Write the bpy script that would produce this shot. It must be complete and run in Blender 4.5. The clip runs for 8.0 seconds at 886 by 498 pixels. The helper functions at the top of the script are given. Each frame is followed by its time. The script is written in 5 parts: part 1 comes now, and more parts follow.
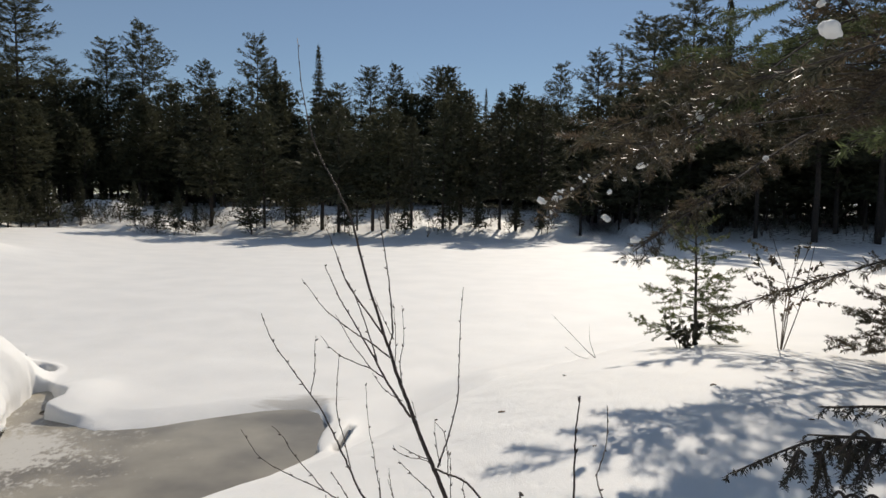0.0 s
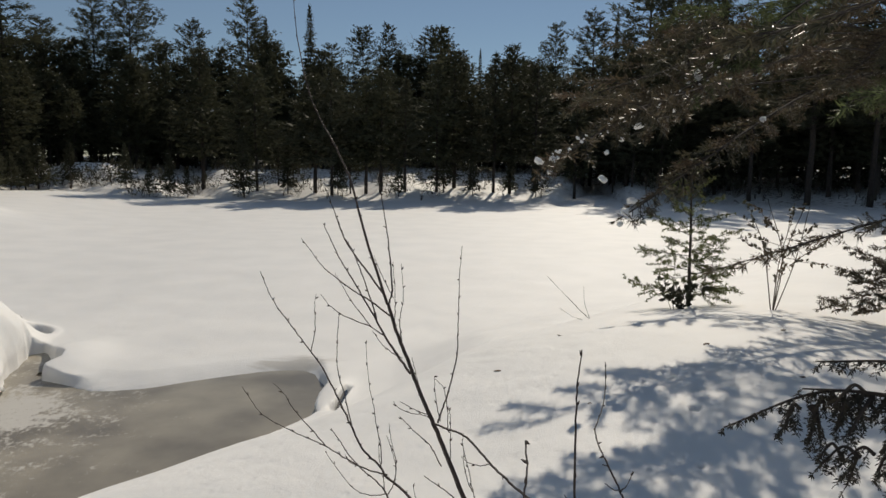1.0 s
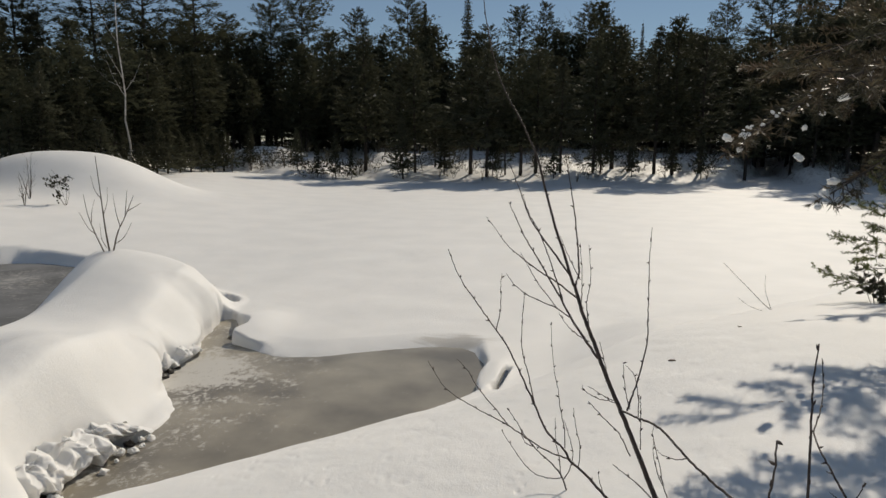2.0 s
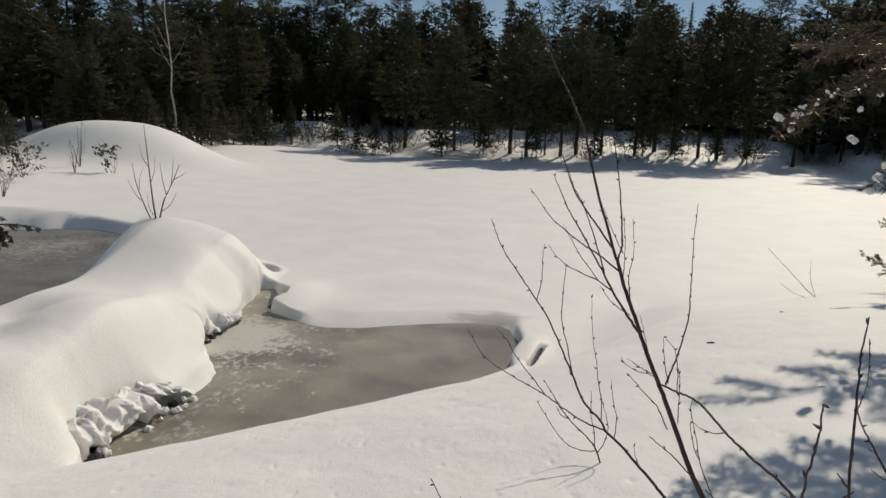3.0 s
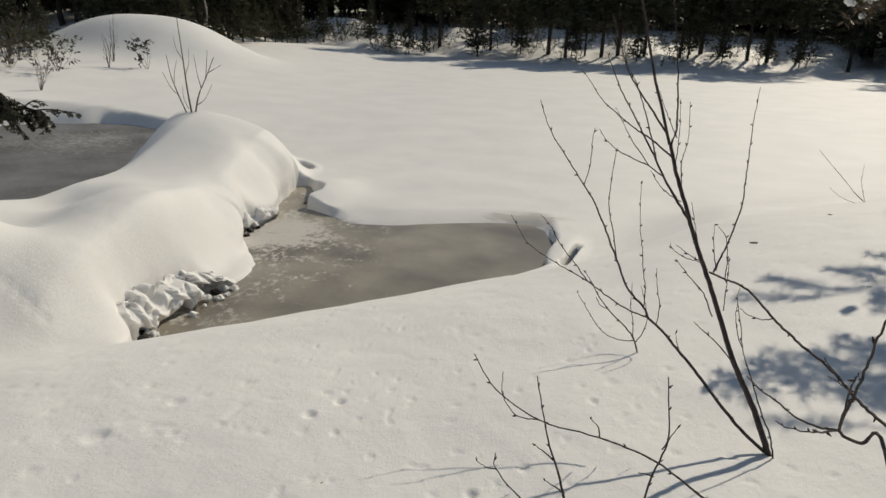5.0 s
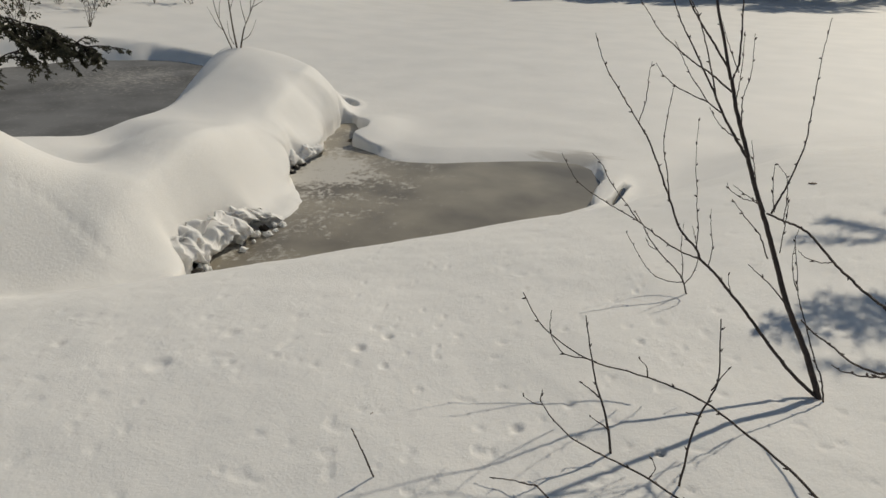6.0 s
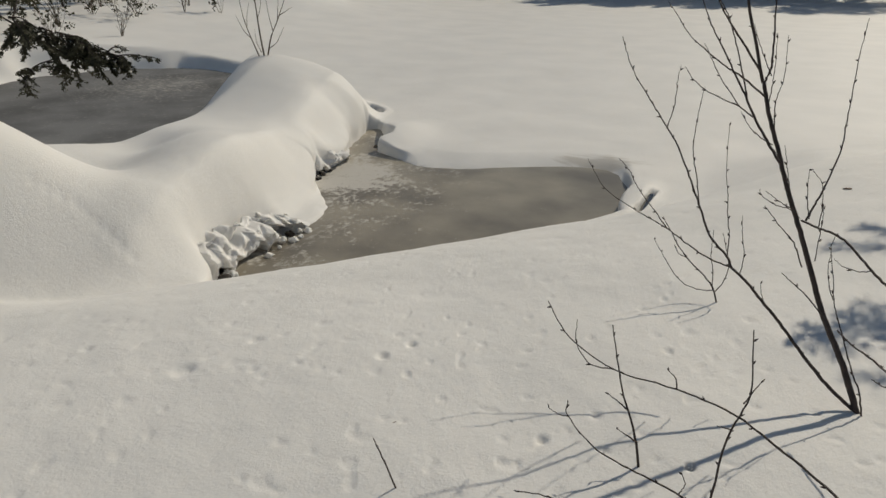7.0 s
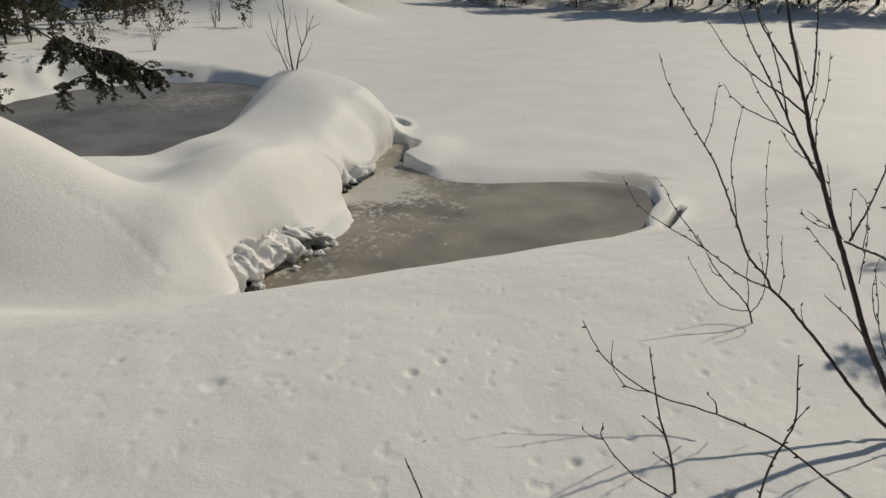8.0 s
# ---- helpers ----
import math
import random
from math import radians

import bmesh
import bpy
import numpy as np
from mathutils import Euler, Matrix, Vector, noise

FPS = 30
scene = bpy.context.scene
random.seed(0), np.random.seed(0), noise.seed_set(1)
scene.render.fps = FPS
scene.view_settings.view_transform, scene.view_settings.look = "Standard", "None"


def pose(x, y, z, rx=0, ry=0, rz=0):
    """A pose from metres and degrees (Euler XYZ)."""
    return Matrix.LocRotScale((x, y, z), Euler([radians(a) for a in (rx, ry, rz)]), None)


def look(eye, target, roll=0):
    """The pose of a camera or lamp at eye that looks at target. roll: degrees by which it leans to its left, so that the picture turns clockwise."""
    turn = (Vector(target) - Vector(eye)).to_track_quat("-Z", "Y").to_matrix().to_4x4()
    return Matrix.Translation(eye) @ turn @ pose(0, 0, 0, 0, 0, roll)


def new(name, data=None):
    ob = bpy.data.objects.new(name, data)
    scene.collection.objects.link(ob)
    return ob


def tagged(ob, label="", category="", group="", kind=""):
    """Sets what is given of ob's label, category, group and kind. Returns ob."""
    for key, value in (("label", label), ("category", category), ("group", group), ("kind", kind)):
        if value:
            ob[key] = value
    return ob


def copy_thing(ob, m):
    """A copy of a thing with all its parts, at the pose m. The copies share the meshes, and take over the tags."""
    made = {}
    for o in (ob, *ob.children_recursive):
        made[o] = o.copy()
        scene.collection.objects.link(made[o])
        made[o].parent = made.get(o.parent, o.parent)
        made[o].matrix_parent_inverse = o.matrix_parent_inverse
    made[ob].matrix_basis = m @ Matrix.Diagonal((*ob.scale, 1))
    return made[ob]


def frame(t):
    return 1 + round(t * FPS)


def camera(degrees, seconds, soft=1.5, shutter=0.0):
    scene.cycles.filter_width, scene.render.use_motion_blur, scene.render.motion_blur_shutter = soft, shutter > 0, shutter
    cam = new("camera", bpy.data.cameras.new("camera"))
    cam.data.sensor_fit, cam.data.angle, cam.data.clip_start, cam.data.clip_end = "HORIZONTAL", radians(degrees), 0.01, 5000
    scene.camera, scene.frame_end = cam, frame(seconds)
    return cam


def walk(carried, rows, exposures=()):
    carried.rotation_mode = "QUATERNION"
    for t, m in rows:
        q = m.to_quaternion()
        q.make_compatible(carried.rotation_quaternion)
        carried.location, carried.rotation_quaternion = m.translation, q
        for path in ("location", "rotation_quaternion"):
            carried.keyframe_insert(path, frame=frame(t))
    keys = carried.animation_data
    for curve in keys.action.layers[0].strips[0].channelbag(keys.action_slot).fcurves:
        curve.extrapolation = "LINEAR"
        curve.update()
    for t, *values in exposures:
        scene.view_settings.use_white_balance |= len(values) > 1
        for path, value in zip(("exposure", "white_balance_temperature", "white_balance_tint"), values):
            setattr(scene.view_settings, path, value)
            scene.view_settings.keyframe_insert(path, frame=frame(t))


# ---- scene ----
cam = camera(66.8, 8.0)
# seconds, place in metres, turn about x, y, z in degrees
PATH = [
    (0.0, 0.000, 0.000, 2.700, 85.63, -0.73, -0.00),
    (0.5, -0.004, -0.011, 2.684, 83.61, -0.38, -0.74),
    (1.0, -0.022, 0.001, 2.681, 82.52, -0.76, -0.56),
    (1.5, -0.042, 0.009, 2.672, 81.38, -1.03, 1.17),
    (2.0, -0.156, 0.027, 2.666, 80.87, -0.10, 12.31),
    (2.2, -0.181, 0.043, 2.667, 80.48, -1.15, 14.64),
    (3.3, -0.171, -0.023, 2.624, 78.81, -1.59, 16.06),
    (3.5, -0.170, -0.018, 2.638, 78.98, -2.61, 15.89),
    (4.0, -0.169, -0.003, 2.649, 79.21, -0.60, 15.85),
    (4.5, -0.193, -0.003, 2.641, 78.98, -1.16, 17.17),
    (5.0, -0.220, -0.009, 2.542, 70.92, -1.78, 18.53),
    (5.2, -0.224, -0.001, 2.533, 68.62, -1.74, 19.64),
    (6.3, -0.243, -0.019, 2.541, 65.67, -0.27, 22.65),
    (6.5, -0.242, 0.019, 2.539, 65.88, 0.26, 23.00),
    (7.0, -0.246, 0.012, 2.535, 66.04, -0.21, 24.12),
    (7.5, -0.261, 0.014, 2.536, 65.92, -1.00, 25.45),
    (8.0, -0.284, 0.018, 2.539, 67.17, -0.03, 26.13),
]
EXPOSURES = [(0.0, 0.17, 6650, 8), (0.5, -0.05, 6750, 7), (1.0, -0.12, 6800, 7), (4.5, -0.15, 6900, 6), (6.3, -0.41, 6950, 5), (8.0, -0.43, 6950, 5)]
walk(cam, [(t, pose(x, y, z, rx, ry, rz)) for t, x, y, z, rx, ry, rz in PATH], EXPOSURES)

# ---- light: sky and one sun, ahead and a little to the right ----
SUN_EL, SUN_AZ = radians(38), radians(17)
world = bpy.data.worlds.new("world")
scene.world = world
world.use_nodes = True
sky = world.node_tree.nodes.new("ShaderNodeTexSky")
sky.sky_type = 'NISHITA'
sky.sun_disc = False
sky.sun_elevation, sky.sun_rotation = SUN_EL, SUN_AZ
sky.altitude, sky.air_density, sky.dust_density, sky.ozone_density = 1000, 1.0, 0.05, 3.4
background = world.node_tree.nodes["Background"]
background.inputs["Strength"].default_value = 0.046
haze = world.node_tree.nodes.new("ShaderNodeHueSaturation")
haze.inputs["Saturation"].default_value = 1.05
world.node_tree.links.new(sky.outputs["Color"], haze.inputs["Color"])
world.node_tree.links.new(haze.outputs[0], background.inputs["Color"])
# thin even haze all over the sky
veil = world.node_tree.nodes.new("ShaderNodeBackground")
veil.inputs["Color"].default_value, veil.inputs["Strength"].default_value = (0.78, 0.88, 1.0, 1), 0.090
both = world.node_tree.nodes.new("ShaderNodeAddShader")
world.node_tree.links.new(background.outputs[0], both.inputs[0])
world.node_tree.links.new(veil.outputs[0], both.inputs[1])
world.node_tree.links.new(both.outputs[0], world.node_tree.nodes["World Output"].inputs["Surface"])
SUN_WAY = Vector((math.sin(SUN_AZ) * math.cos(SUN_EL), math.cos(SUN_AZ) * math.cos(SUN_EL), math.sin(SUN_EL)))
sun = new("sun", bpy.data.lights.new("sun", 'SUN'))
sun.data.energy, sun.data.angle, sun.data.color = 3.28, radians(0.55), (1.0, 0.91, 0.80)
sun.matrix_basis = look(SUN_WAY * 60, (0, 0, 0))


# ---- materials ----
def material(name, colour, rough=0.7, second=None, scale=8.0, bump=0.0, bump_scale=40.0, per_object=0.0, island=0.0, spec=0.3, glow=0.0):
    m = bpy.data.materials.new(name)
    m.use_nodes = True
    nt = m.node_tree
    b = nt.nodes["Principled BSDF"]
    b.inputs["Roughness"].default_value = rough
    b.inputs["Specular IOR Level"].default_value = spec
    co = nt.nodes.new("ShaderNodeTexCoord")
    big = nt.nodes.new("ShaderNodeTexNoise")
    big.inputs["Scale"].default_value, big.inputs["Detail"].default_value = scale, 6.0
    nt.links.new(co.outputs["Object"], big.inputs["Vector"])
    mix = nt.nodes.new("ShaderNodeMix")
    mix.data_type = 'RGBA'
    mix.inputs[6].default_value = (*colour, 1)
    mix.inputs[7].default_value = (*(second or [c * 0.7 for c in colour]), 1)
    ramp = nt.nodes.new("ShaderNodeMapRange")
    ramp.inputs[1].default_value, ramp.inputs[2].default_value = 0.35, 0.65
    nt.links.new(big.outputs["Fac"], ramp.inputs[0])
    nt.links.new(ramp.outputs[0], mix.inputs[0])
    last = mix.outputs[2]
    for amount, node, socket in ((per_object, "ShaderNodeObjectInfo", "Random"), (island, "ShaderNodeNewGeometry", "Random Per Island")):
        if amount:
            info = nt.nodes.new(node)
            span = nt.nodes.new("ShaderNodeMapRange")
            span.inputs[3].default_value, span.inputs[4].default_value = 1 - amount, 1 + amount
            nt.links.new(info.outputs[socket], span.inputs[0])
            hsv = nt.nodes.new("ShaderNodeHueSaturation")
            nt.links.new(span.outputs[0], hsv.inputs["Value"])
            nt.links.new(last, hsv.inputs["Color"])
            last = hsv.outputs[0]
    nt.links.new(last, b.inputs["Base Color"])
    if glow:
        # thin needles let part of the light through
        thin = nt.nodes.new("ShaderNodeBsdfTranslucent")
        nt.links.new(last, thin.inputs["Color"])
        both = nt.nodes.new("ShaderNodeMixShader")
        both.inputs[0].default_value = glow
        nt.links.new(b.outputs[0], both.inputs[1])
        nt.links.new(thin.outputs[0], both.inputs[2])
        nt.links.new(both.outputs[0], nt.nodes["Material Output"].inputs["Surface"])
    if bump:
        fine = nt.nodes.new("ShaderNodeTexNoise")
        fine.inputs["Scale"].default_value, fine.inputs["Detail"].default_value = bump_scale, 5.0
        nt.links.new(co.outputs["Object"], fine.inputs["Vector"])
        bn = nt.nodes.new("ShaderNodeBump")
        bn.inputs["Strength"].default_value, bn.inputs["Distance"].default_value = bump, 0.02
        nt.links.new(fine.outputs["Fac"], bn.inputs["Height"])
        nt.links.new(bn.outputs[0], b.inputs["Normal"])
    return m


def snow_material():
    m = material("snow", (0.86, 0.845, 0.82), 0.62, (0.80, 0.79, 0.77), 0.9, spec=0.35)
    nt = m.node_tree
    b = nt.nodes["Principled BSDF"]
    co = nt.nodes["Texture Coordinate"]
    heights = []
    for scale, weight in ((420.0, 0.0022), (110.0, 0.0038), (38.0, 0.0050), (7.0, 0.006)):
        n = nt.nodes.new("ShaderNodeTexNoise")
        n.inputs["Scale"].default_value, n.inputs["Detail"].default_value = scale, 4.0
        nt.links.new(co.outputs["Object"], n.inputs["Vector"])
        k = nt.nodes.new("ShaderNodeMath")
        k.operation = 'MULTIPLY'
        k.inputs[1].default_value = weight
        nt.links.new(n.outputs["Fac"], k.inputs[0])
        heights.append(k.outputs[0])
    total = heights[0]
    for h in heights[1:]:
        a = nt.nodes.new("ShaderNodeMath")
        nt.links.new(total, a.inputs[0])
        nt.links.new(h, a.inputs[1])
        total = a.outputs[0]
    bn = nt.nodes.new("ShaderNodeBump")
    bn.inputs["Strength"].default_value, bn.inputs["Distance"].default_value = 0.5, 1.0
    b.inputs["Subsurface Weight"].default_value = 0.35
    b.inputs["Subsurface Radius"].default_value = (1.0, 0.95, 0.9)
    b.inputs["Subsurface Scale"].default_value = 0.025
    nt.links.new(total, bn.inputs["Height"])
    nt.links.new(bn.outputs[0], b.inputs["Normal"])
    # needles and bark bits blown onto the snow along the woods
    pos = nt.nodes.new("ShaderNodeNewGeometry")
    length = nt.nodes.new("ShaderNodeVectorMath")
    length.operation = 'LENGTH'
    nt.links.new(pos.outputs["Position"], length.inputs[0])
    woods = nt.nodes.new("ShaderNodeMapRange")
    woods.inputs[1].default_value, woods.inputs[2].default_value = 44.0, 54.0
    nt.links.new(length.outputs["Value"], woods.inputs[0])
    specks = nt.nodes.new("ShaderNodeTexNoise")
    specks.inputs["Scale"].default_value, specks.inputs["Detail"].default_value = 3.5, 8.0
    nt.links.new(co.outputs["Object"], specks.inputs["Vector"])
    cut = nt.nodes.new("ShaderNodeMapRange")
    cut.inputs[1].default_value, cut.inputs[2].default_value = 0.56, 0.62
    nt.links.new(specks.outputs["Fac"], cut.inputs[0])
    both = nt.nodes.new("ShaderNodeMath")
    both.operation = 'MULTIPLY'
    nt.links.new(woods.outputs[0], both.inputs[0])
    nt.links.new(cut.outputs[0], both.inputs[1])
    litter = nt.nodes.new("ShaderNodeMix")
    litter.data_type = 'RGBA'
    old = b.inputs["Base Color"].links[0].from_socket
    nt.links.new(both.outputs[0], litter.inputs[0])
    nt.links.new(old, litter.inputs[6])
    litter.inputs[7].default_value = (0.16, 0.12, 0.08, 1)
    # meltwater soaked into the snow along the tip of the pond
    shift = nt.nodes.new("ShaderNodeVectorMath")
    shift.operation = 'SUBTRACT'
    shift.inputs[1].default_value = (-1.80, 8.42, 0.0)
    nt.links.new(pos.outputs["Position"], shift.inputs[0])
    squeeze = nt.nodes.new("ShaderNodeVectorMath")
    squeeze.operation = 'MULTIPLY'
    squeeze.inputs[1].default_value = (1.7, 4.2, 0.0)
    nt.links.new(shift.outputs[0], squeeze.inputs[0])
    reach = nt.nodes.new("ShaderNodeVectorMath")
    reach.operation = 'LENGTH'
    nt.links.new(squeeze.outputs[0], reach.inputs[0])
    streak = nt.nodes.new("ShaderNodeTexNoise")
    streak.inputs["Scale"].default_value, streak.inputs["Detail"].default_value = 5.0, 5.0
    stretched = nt.nodes.new("ShaderNodeMapping")
    stretched.inputs["Scale"].default_value = (0.5, 2.2, 1.0)
    nt.links.new(pos.outputs["Position"], stretched.inputs["Vector"])
    nt.links.new(stretched.outputs[0], streak.inputs["Vector"])
    uneven = nt.nodes.new("ShaderNodeMath")
    uneven.operation = 'MULTIPLY_ADD'
    uneven.inputs[1].default_value = 2.0
    nt.links.new(streak.outputs["Fac"], uneven.inputs[0])
    nt.links.new(reach.outputs["Value"], uneven.inputs[2])
    wet = nt.nodes.new("ShaderNodeMapRange")
    wet.inputs[1].default_value, wet.inputs[2].default_value, wet.inputs[4].default_value = 2.0, 1.4, 0.55
    nt.links.new(uneven.outputs[0], wet.inputs[0])
    soaked = nt.nodes.new("ShaderNodeMix")
    soaked.data_type = 'RGBA'
    nt.links.new(wet.outputs[0], soaked.inputs[0])
    nt.links.new(litter.outputs[2], soaked.inputs[6])
    soaked.inputs[7].default_value = (0.44, 0.40, 0.34, 1)
    nt.links.new(soaked.outputs[2], b.inputs["Base Color"])
    return m


def ice_material(name, crusted):
    """Slushy pond ice: smooth and tan-grey at the far end, crusted with broken flakes of frost towards the snow mound."""
    # uncrusted pair is darker and greyer: the hollow's shade is partly in this colour
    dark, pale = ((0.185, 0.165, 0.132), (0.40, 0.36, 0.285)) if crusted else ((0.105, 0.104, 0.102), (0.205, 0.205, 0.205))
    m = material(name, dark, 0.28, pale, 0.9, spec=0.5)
    nt = m.node_tree
    b = nt.nodes["Principled BSDF"]
    co = nt.nodes["Texture Coordinate"]

    def noise_at(scale, detail, roughness, stretch=(1, 1, 1)):
        mp = nt.nodes.new("ShaderNodeMapping")
        mp.inputs["Scale"].default_value = stretch
        n = nt.nodes.new("ShaderNodeTexNoise")
        n.inputs["Scale"].default_value, n.inputs["Detail"].default_value, n.inputs["Roughness"].default_value = scale, detail, roughness
        nt.links.new(co.outputs["Object"], mp.inputs["Vector"])
        nt.links.new(mp.outputs[0], n.inputs["Vector"])
        return n.outputs["Fac"]

    def join(x, gain, y):
        k = nt.nodes.new("ShaderNodeMath")
        k.operation = 'MULTIPLY_ADD'
        k.inputs[1].default_value = gain
        nt.links.new(x, k.inputs[0])
        nt.links.new(y, k.inputs[2])
        return k.outputs[0]

    def span(x, a, c, low=0.0, high=1.0):
        k = nt.nodes.new("ShaderNodeMapRange")
        k.inputs[1].default_value, k.inputs[2].default_value, k.inputs[3].default_value, k.inputs[4].default_value = a, c, low, high
        nt.links.new(x, k.inputs[0])
        return k.outputs[0]

    sep = nt.nodes.new("ShaderNodeSeparateXYZ")
    nt.links.new(co.outputs["Object"], sep.inputs[0])
    away = nt.nodes.new("ShaderNodeVectorMath")
    away.operation = 'DISTANCE'
    away.inputs[1].default_value = (-4.50, 6.75, 0.0) if crusted else (-11.2, 10.3, 0.0)
    nt.links.new(co.outputs["Object"], away.inputs[0])
    flakes = noise_at(15.0, 7.0, 0.72, (1.0, 0.7, 1.0))
    amount = join(noise_at(2.6, 3.0, 0.6), 0.55 if crusted else 0.3, flakes)
    amount = join(span(sep.outputs[0], -2.4, -3.7), 0.17 if crusted else 0.0, amount)
    amount = join(span(away.outputs["Value"], 0.85, 0.25) if crusted else span(away.outputs["Value"], 2.0, 0.3), 0.24 if crusted else 0.14, amount)
    cut = span(amount, 0.975, 1.09) if crusted else span(amount, 0.72, 1.0)
    frost = nt.nodes.new("ShaderNodeMix")
    frost.data_type = 'RGBA'
    old = b.inputs["Base Color"].links[0].from_socket
    nt.links.new(cut, frost.inputs[0])
    nt.links.new(old, frost.inputs[6])
    frost.inputs[7].default_value = (0.54, 0.52, 0.48, 1)
    nt.links.new(frost.outputs[2], b.inputs["Base Color"])
    nt.links.new(span(cut, 0.0, 1.0, 0.30 if crusted else 0.6, 0.75), b.inputs["Roughness"])
    bn = nt.nodes.new("ShaderNodeBump")
    bn.inputs["Strength"].default_value, bn.inputs["Distance"].default_value = 0.25, 0.012
    nt.links.new(cut, bn.inputs["Height"])
    nt.links.new(bn.outputs[0], b.inputs["Normal"])
    return m


SNOW = snow_material()
ICE = ice_material("pond_ice", True)
# grey ice with some of the hollow's shade put into its colour
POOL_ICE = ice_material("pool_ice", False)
# near-black, for the shade down in the narrow snow slot
SLOT_SHADE = material("slot_shade", (0.022, 0.020, 0.017), 0.12, (0.035, 0.030, 0.025), 3.0, spec=0.5)
BARK = material("conifer_bark", (0.062, 0.049, 0.040), 0.9, (0.036, 0.029, 0.025), 9.0, 0.8, 30.0, 0.2)
GREY_BARK = material("grey_bark", (0.20, 0.18, 0.16), 0.85, (0.12, 0.105, 0.09), 12.0, 0.5, 40.0, 0.15)
BIRCH = material("birch_bark", (0.62, 0.58, 0.52), 0.7, (0.30, 0.27, 0.24), 5.0, 0.3, 20.0)
ALDER = material("alder_bark", (0.085, 0.060, 0.050), 0.55, (0.045, 0.034, 0.030), 30.0, 0.4, 120.0)
TWIG = material("dry_twig", (0.16, 0.125, 0.095), 0.8, (0.10, 0.08, 0.06), 20.0, 0.3, 90.0)
PINE = material("pine_needles", (0.092, 0.092, 0.056), 0.6, (0.064, 0.068, 0.043), 0.7, per_object=0.25, island=0.12, spec=0.04, glow=0.28)
SPRUCE = material("spruce_needles", (0.084, 0.082, 0.054), 0.6, (0.060, 0.064, 0.042), 0.7, per_object=0.25, island=0.12, spec=0.04, glow=0.28)
NEAR_PINE = material("near_pine_needles", (0.095, 0.115, 0.045), 0.6, (0.070, 0.085, 0.035), 3.0, island=0.4, spec=0.5, glow=0.45)
RUSTY = material("rusty_foliage", (0.115, 0.080, 0.048), 0.42, (0.060, 0.060, 0.034), 3.0, island=0.5, spec=0.5, glow=0.35)
YOUNG = material("young_spruce_needles", (0.150, 0.165, 0.070), 0.6, (0.090, 0.105, 0.045), 5.0, island=0.35, spec=0.15, glow=0.5)
HEMLOCK = material("hemlock_sprays", (0.070, 0.068, 0.040), 0.6, (0.045, 0.046, 0.028), 4.0, island=0.4, glow=0.2)
DARK_FIR = material("dark_fir_sprays", (0.062, 0.052, 0.036), 0.6, (0.040, 0.036, 0.026), 6.0, island=0.4, glow=0.15)
STONE = material("wet_stone", (0.045, 0.038, 0.032), 0.35, (0.025, 0.022, 0.020), 12.0, 0.5, 40.0)
LEAF = material("dry_leaf", (0.17, 0.105, 0.065), 0.7, (0.10, 0.07, 0.05), 9.0, island=0.3)


# ---- small mesh kit ----
class Kit:
    """Collects the corners and faces of one mesh."""

    def __init__(self):
        self.v, self.f = [], []

    def tri(self, a, b, c):
        n = len(self.v)
        self.v += [a, b, c]
        self.f.append((n, n + 1, n + 2))

    def blade(self, at, way, side, length, width):
        """A lozenge that lies along way, widest near its middle."""
        n = len(self.v)
        tip, mid = at + way * length, at + way * (length * 0.45)
        self.v += [at, mid + side * width, tip, mid - side * width]
        self.f.append((n, n + 1, n + 2, n + 3))

    def tube(self, pts, radii, sides=6):
        pts = [Vector(p) for p in pts]
        rings = []
        for i, p in enumerate(pts):
            way = (pts[min(i + 1, len(pts) - 1)] - pts[max(i - 1, 0)]).normalized()
            a = way.cross(Vector((0.31, 0.2, 0.93)) if abs(way.z) < 0.9 else Vector((1, 0.1, 0))).normalized()
            b = way.cross(a)
            n = len(self.v)
            for k in range(sides):
                w = 2 * math.pi * k / sides
                self.v.append(p + (a * math.cos(w) + b * math.sin(w)) * radii[i])
            rings.append(n)
        for r, s in zip(rings, rings[1:]):
            for k in range(sides):
                j = (k + 1) % sides
                self.f.append((r + k, r + j, s + j, s + k))
        self.f.append(tuple(rings[0] + k for k in reversed(range(sides))))
        self.f.append(tuple(rings[-1] + k for k in range(sides)))

    def mesh(self, name, mat, smooth=False):
        me = bpy.data.meshes.new(name)
        me.from_pydata([tuple(p) for p in self.v], [], self.f)
        me.materials.append(mat)
        if smooth:
            me.polygons.foreach_set("use_smooth", [True] * len(me.polygons))
        me.update()
        return me


def part(name, kit, mat, parent, label="", smooth=False):
    ob = new(name, kit.mesh(name, mat, smooth))
    ob.parent = parent
    return tagged(ob, label) if label else ob


def curve_points(ctrl, steps=6):
    """A smooth line through a few control points."""
    c = [Vector(p) for p in ctrl]
    c = [c[0] * 2 - c[1]] + c + [c[-1] * 2 - c[-2]]
    out = []
    for i in range(1, len(c) - 2):
        for k in range(steps):
            t = k / steps
            out.append(0.5 * ((2 * c[i]) + (c[i + 1] - c[i - 1]) * t + (2 * c[i - 1] - 5 * c[i] + 4 * c[i + 1] - c[i + 2]) * t * t
                              + (3 * c[i] - c[i - 1] - 3 * c[i + 1] + c[i + 2]) * t ** 3))
    return out + [c[-2]]


def sway(rng, amount):
    return Vector((rng.uniform(-1, 1), rng.uniform(-1, 1), rng.uniform(-1, 1))) * amount


# ---- the lie of the land ----
def ease(a, b, x):
    t = np.clip((x - a) / (b - a), 0, 1)
    return t * t * (3 - 2 * t)


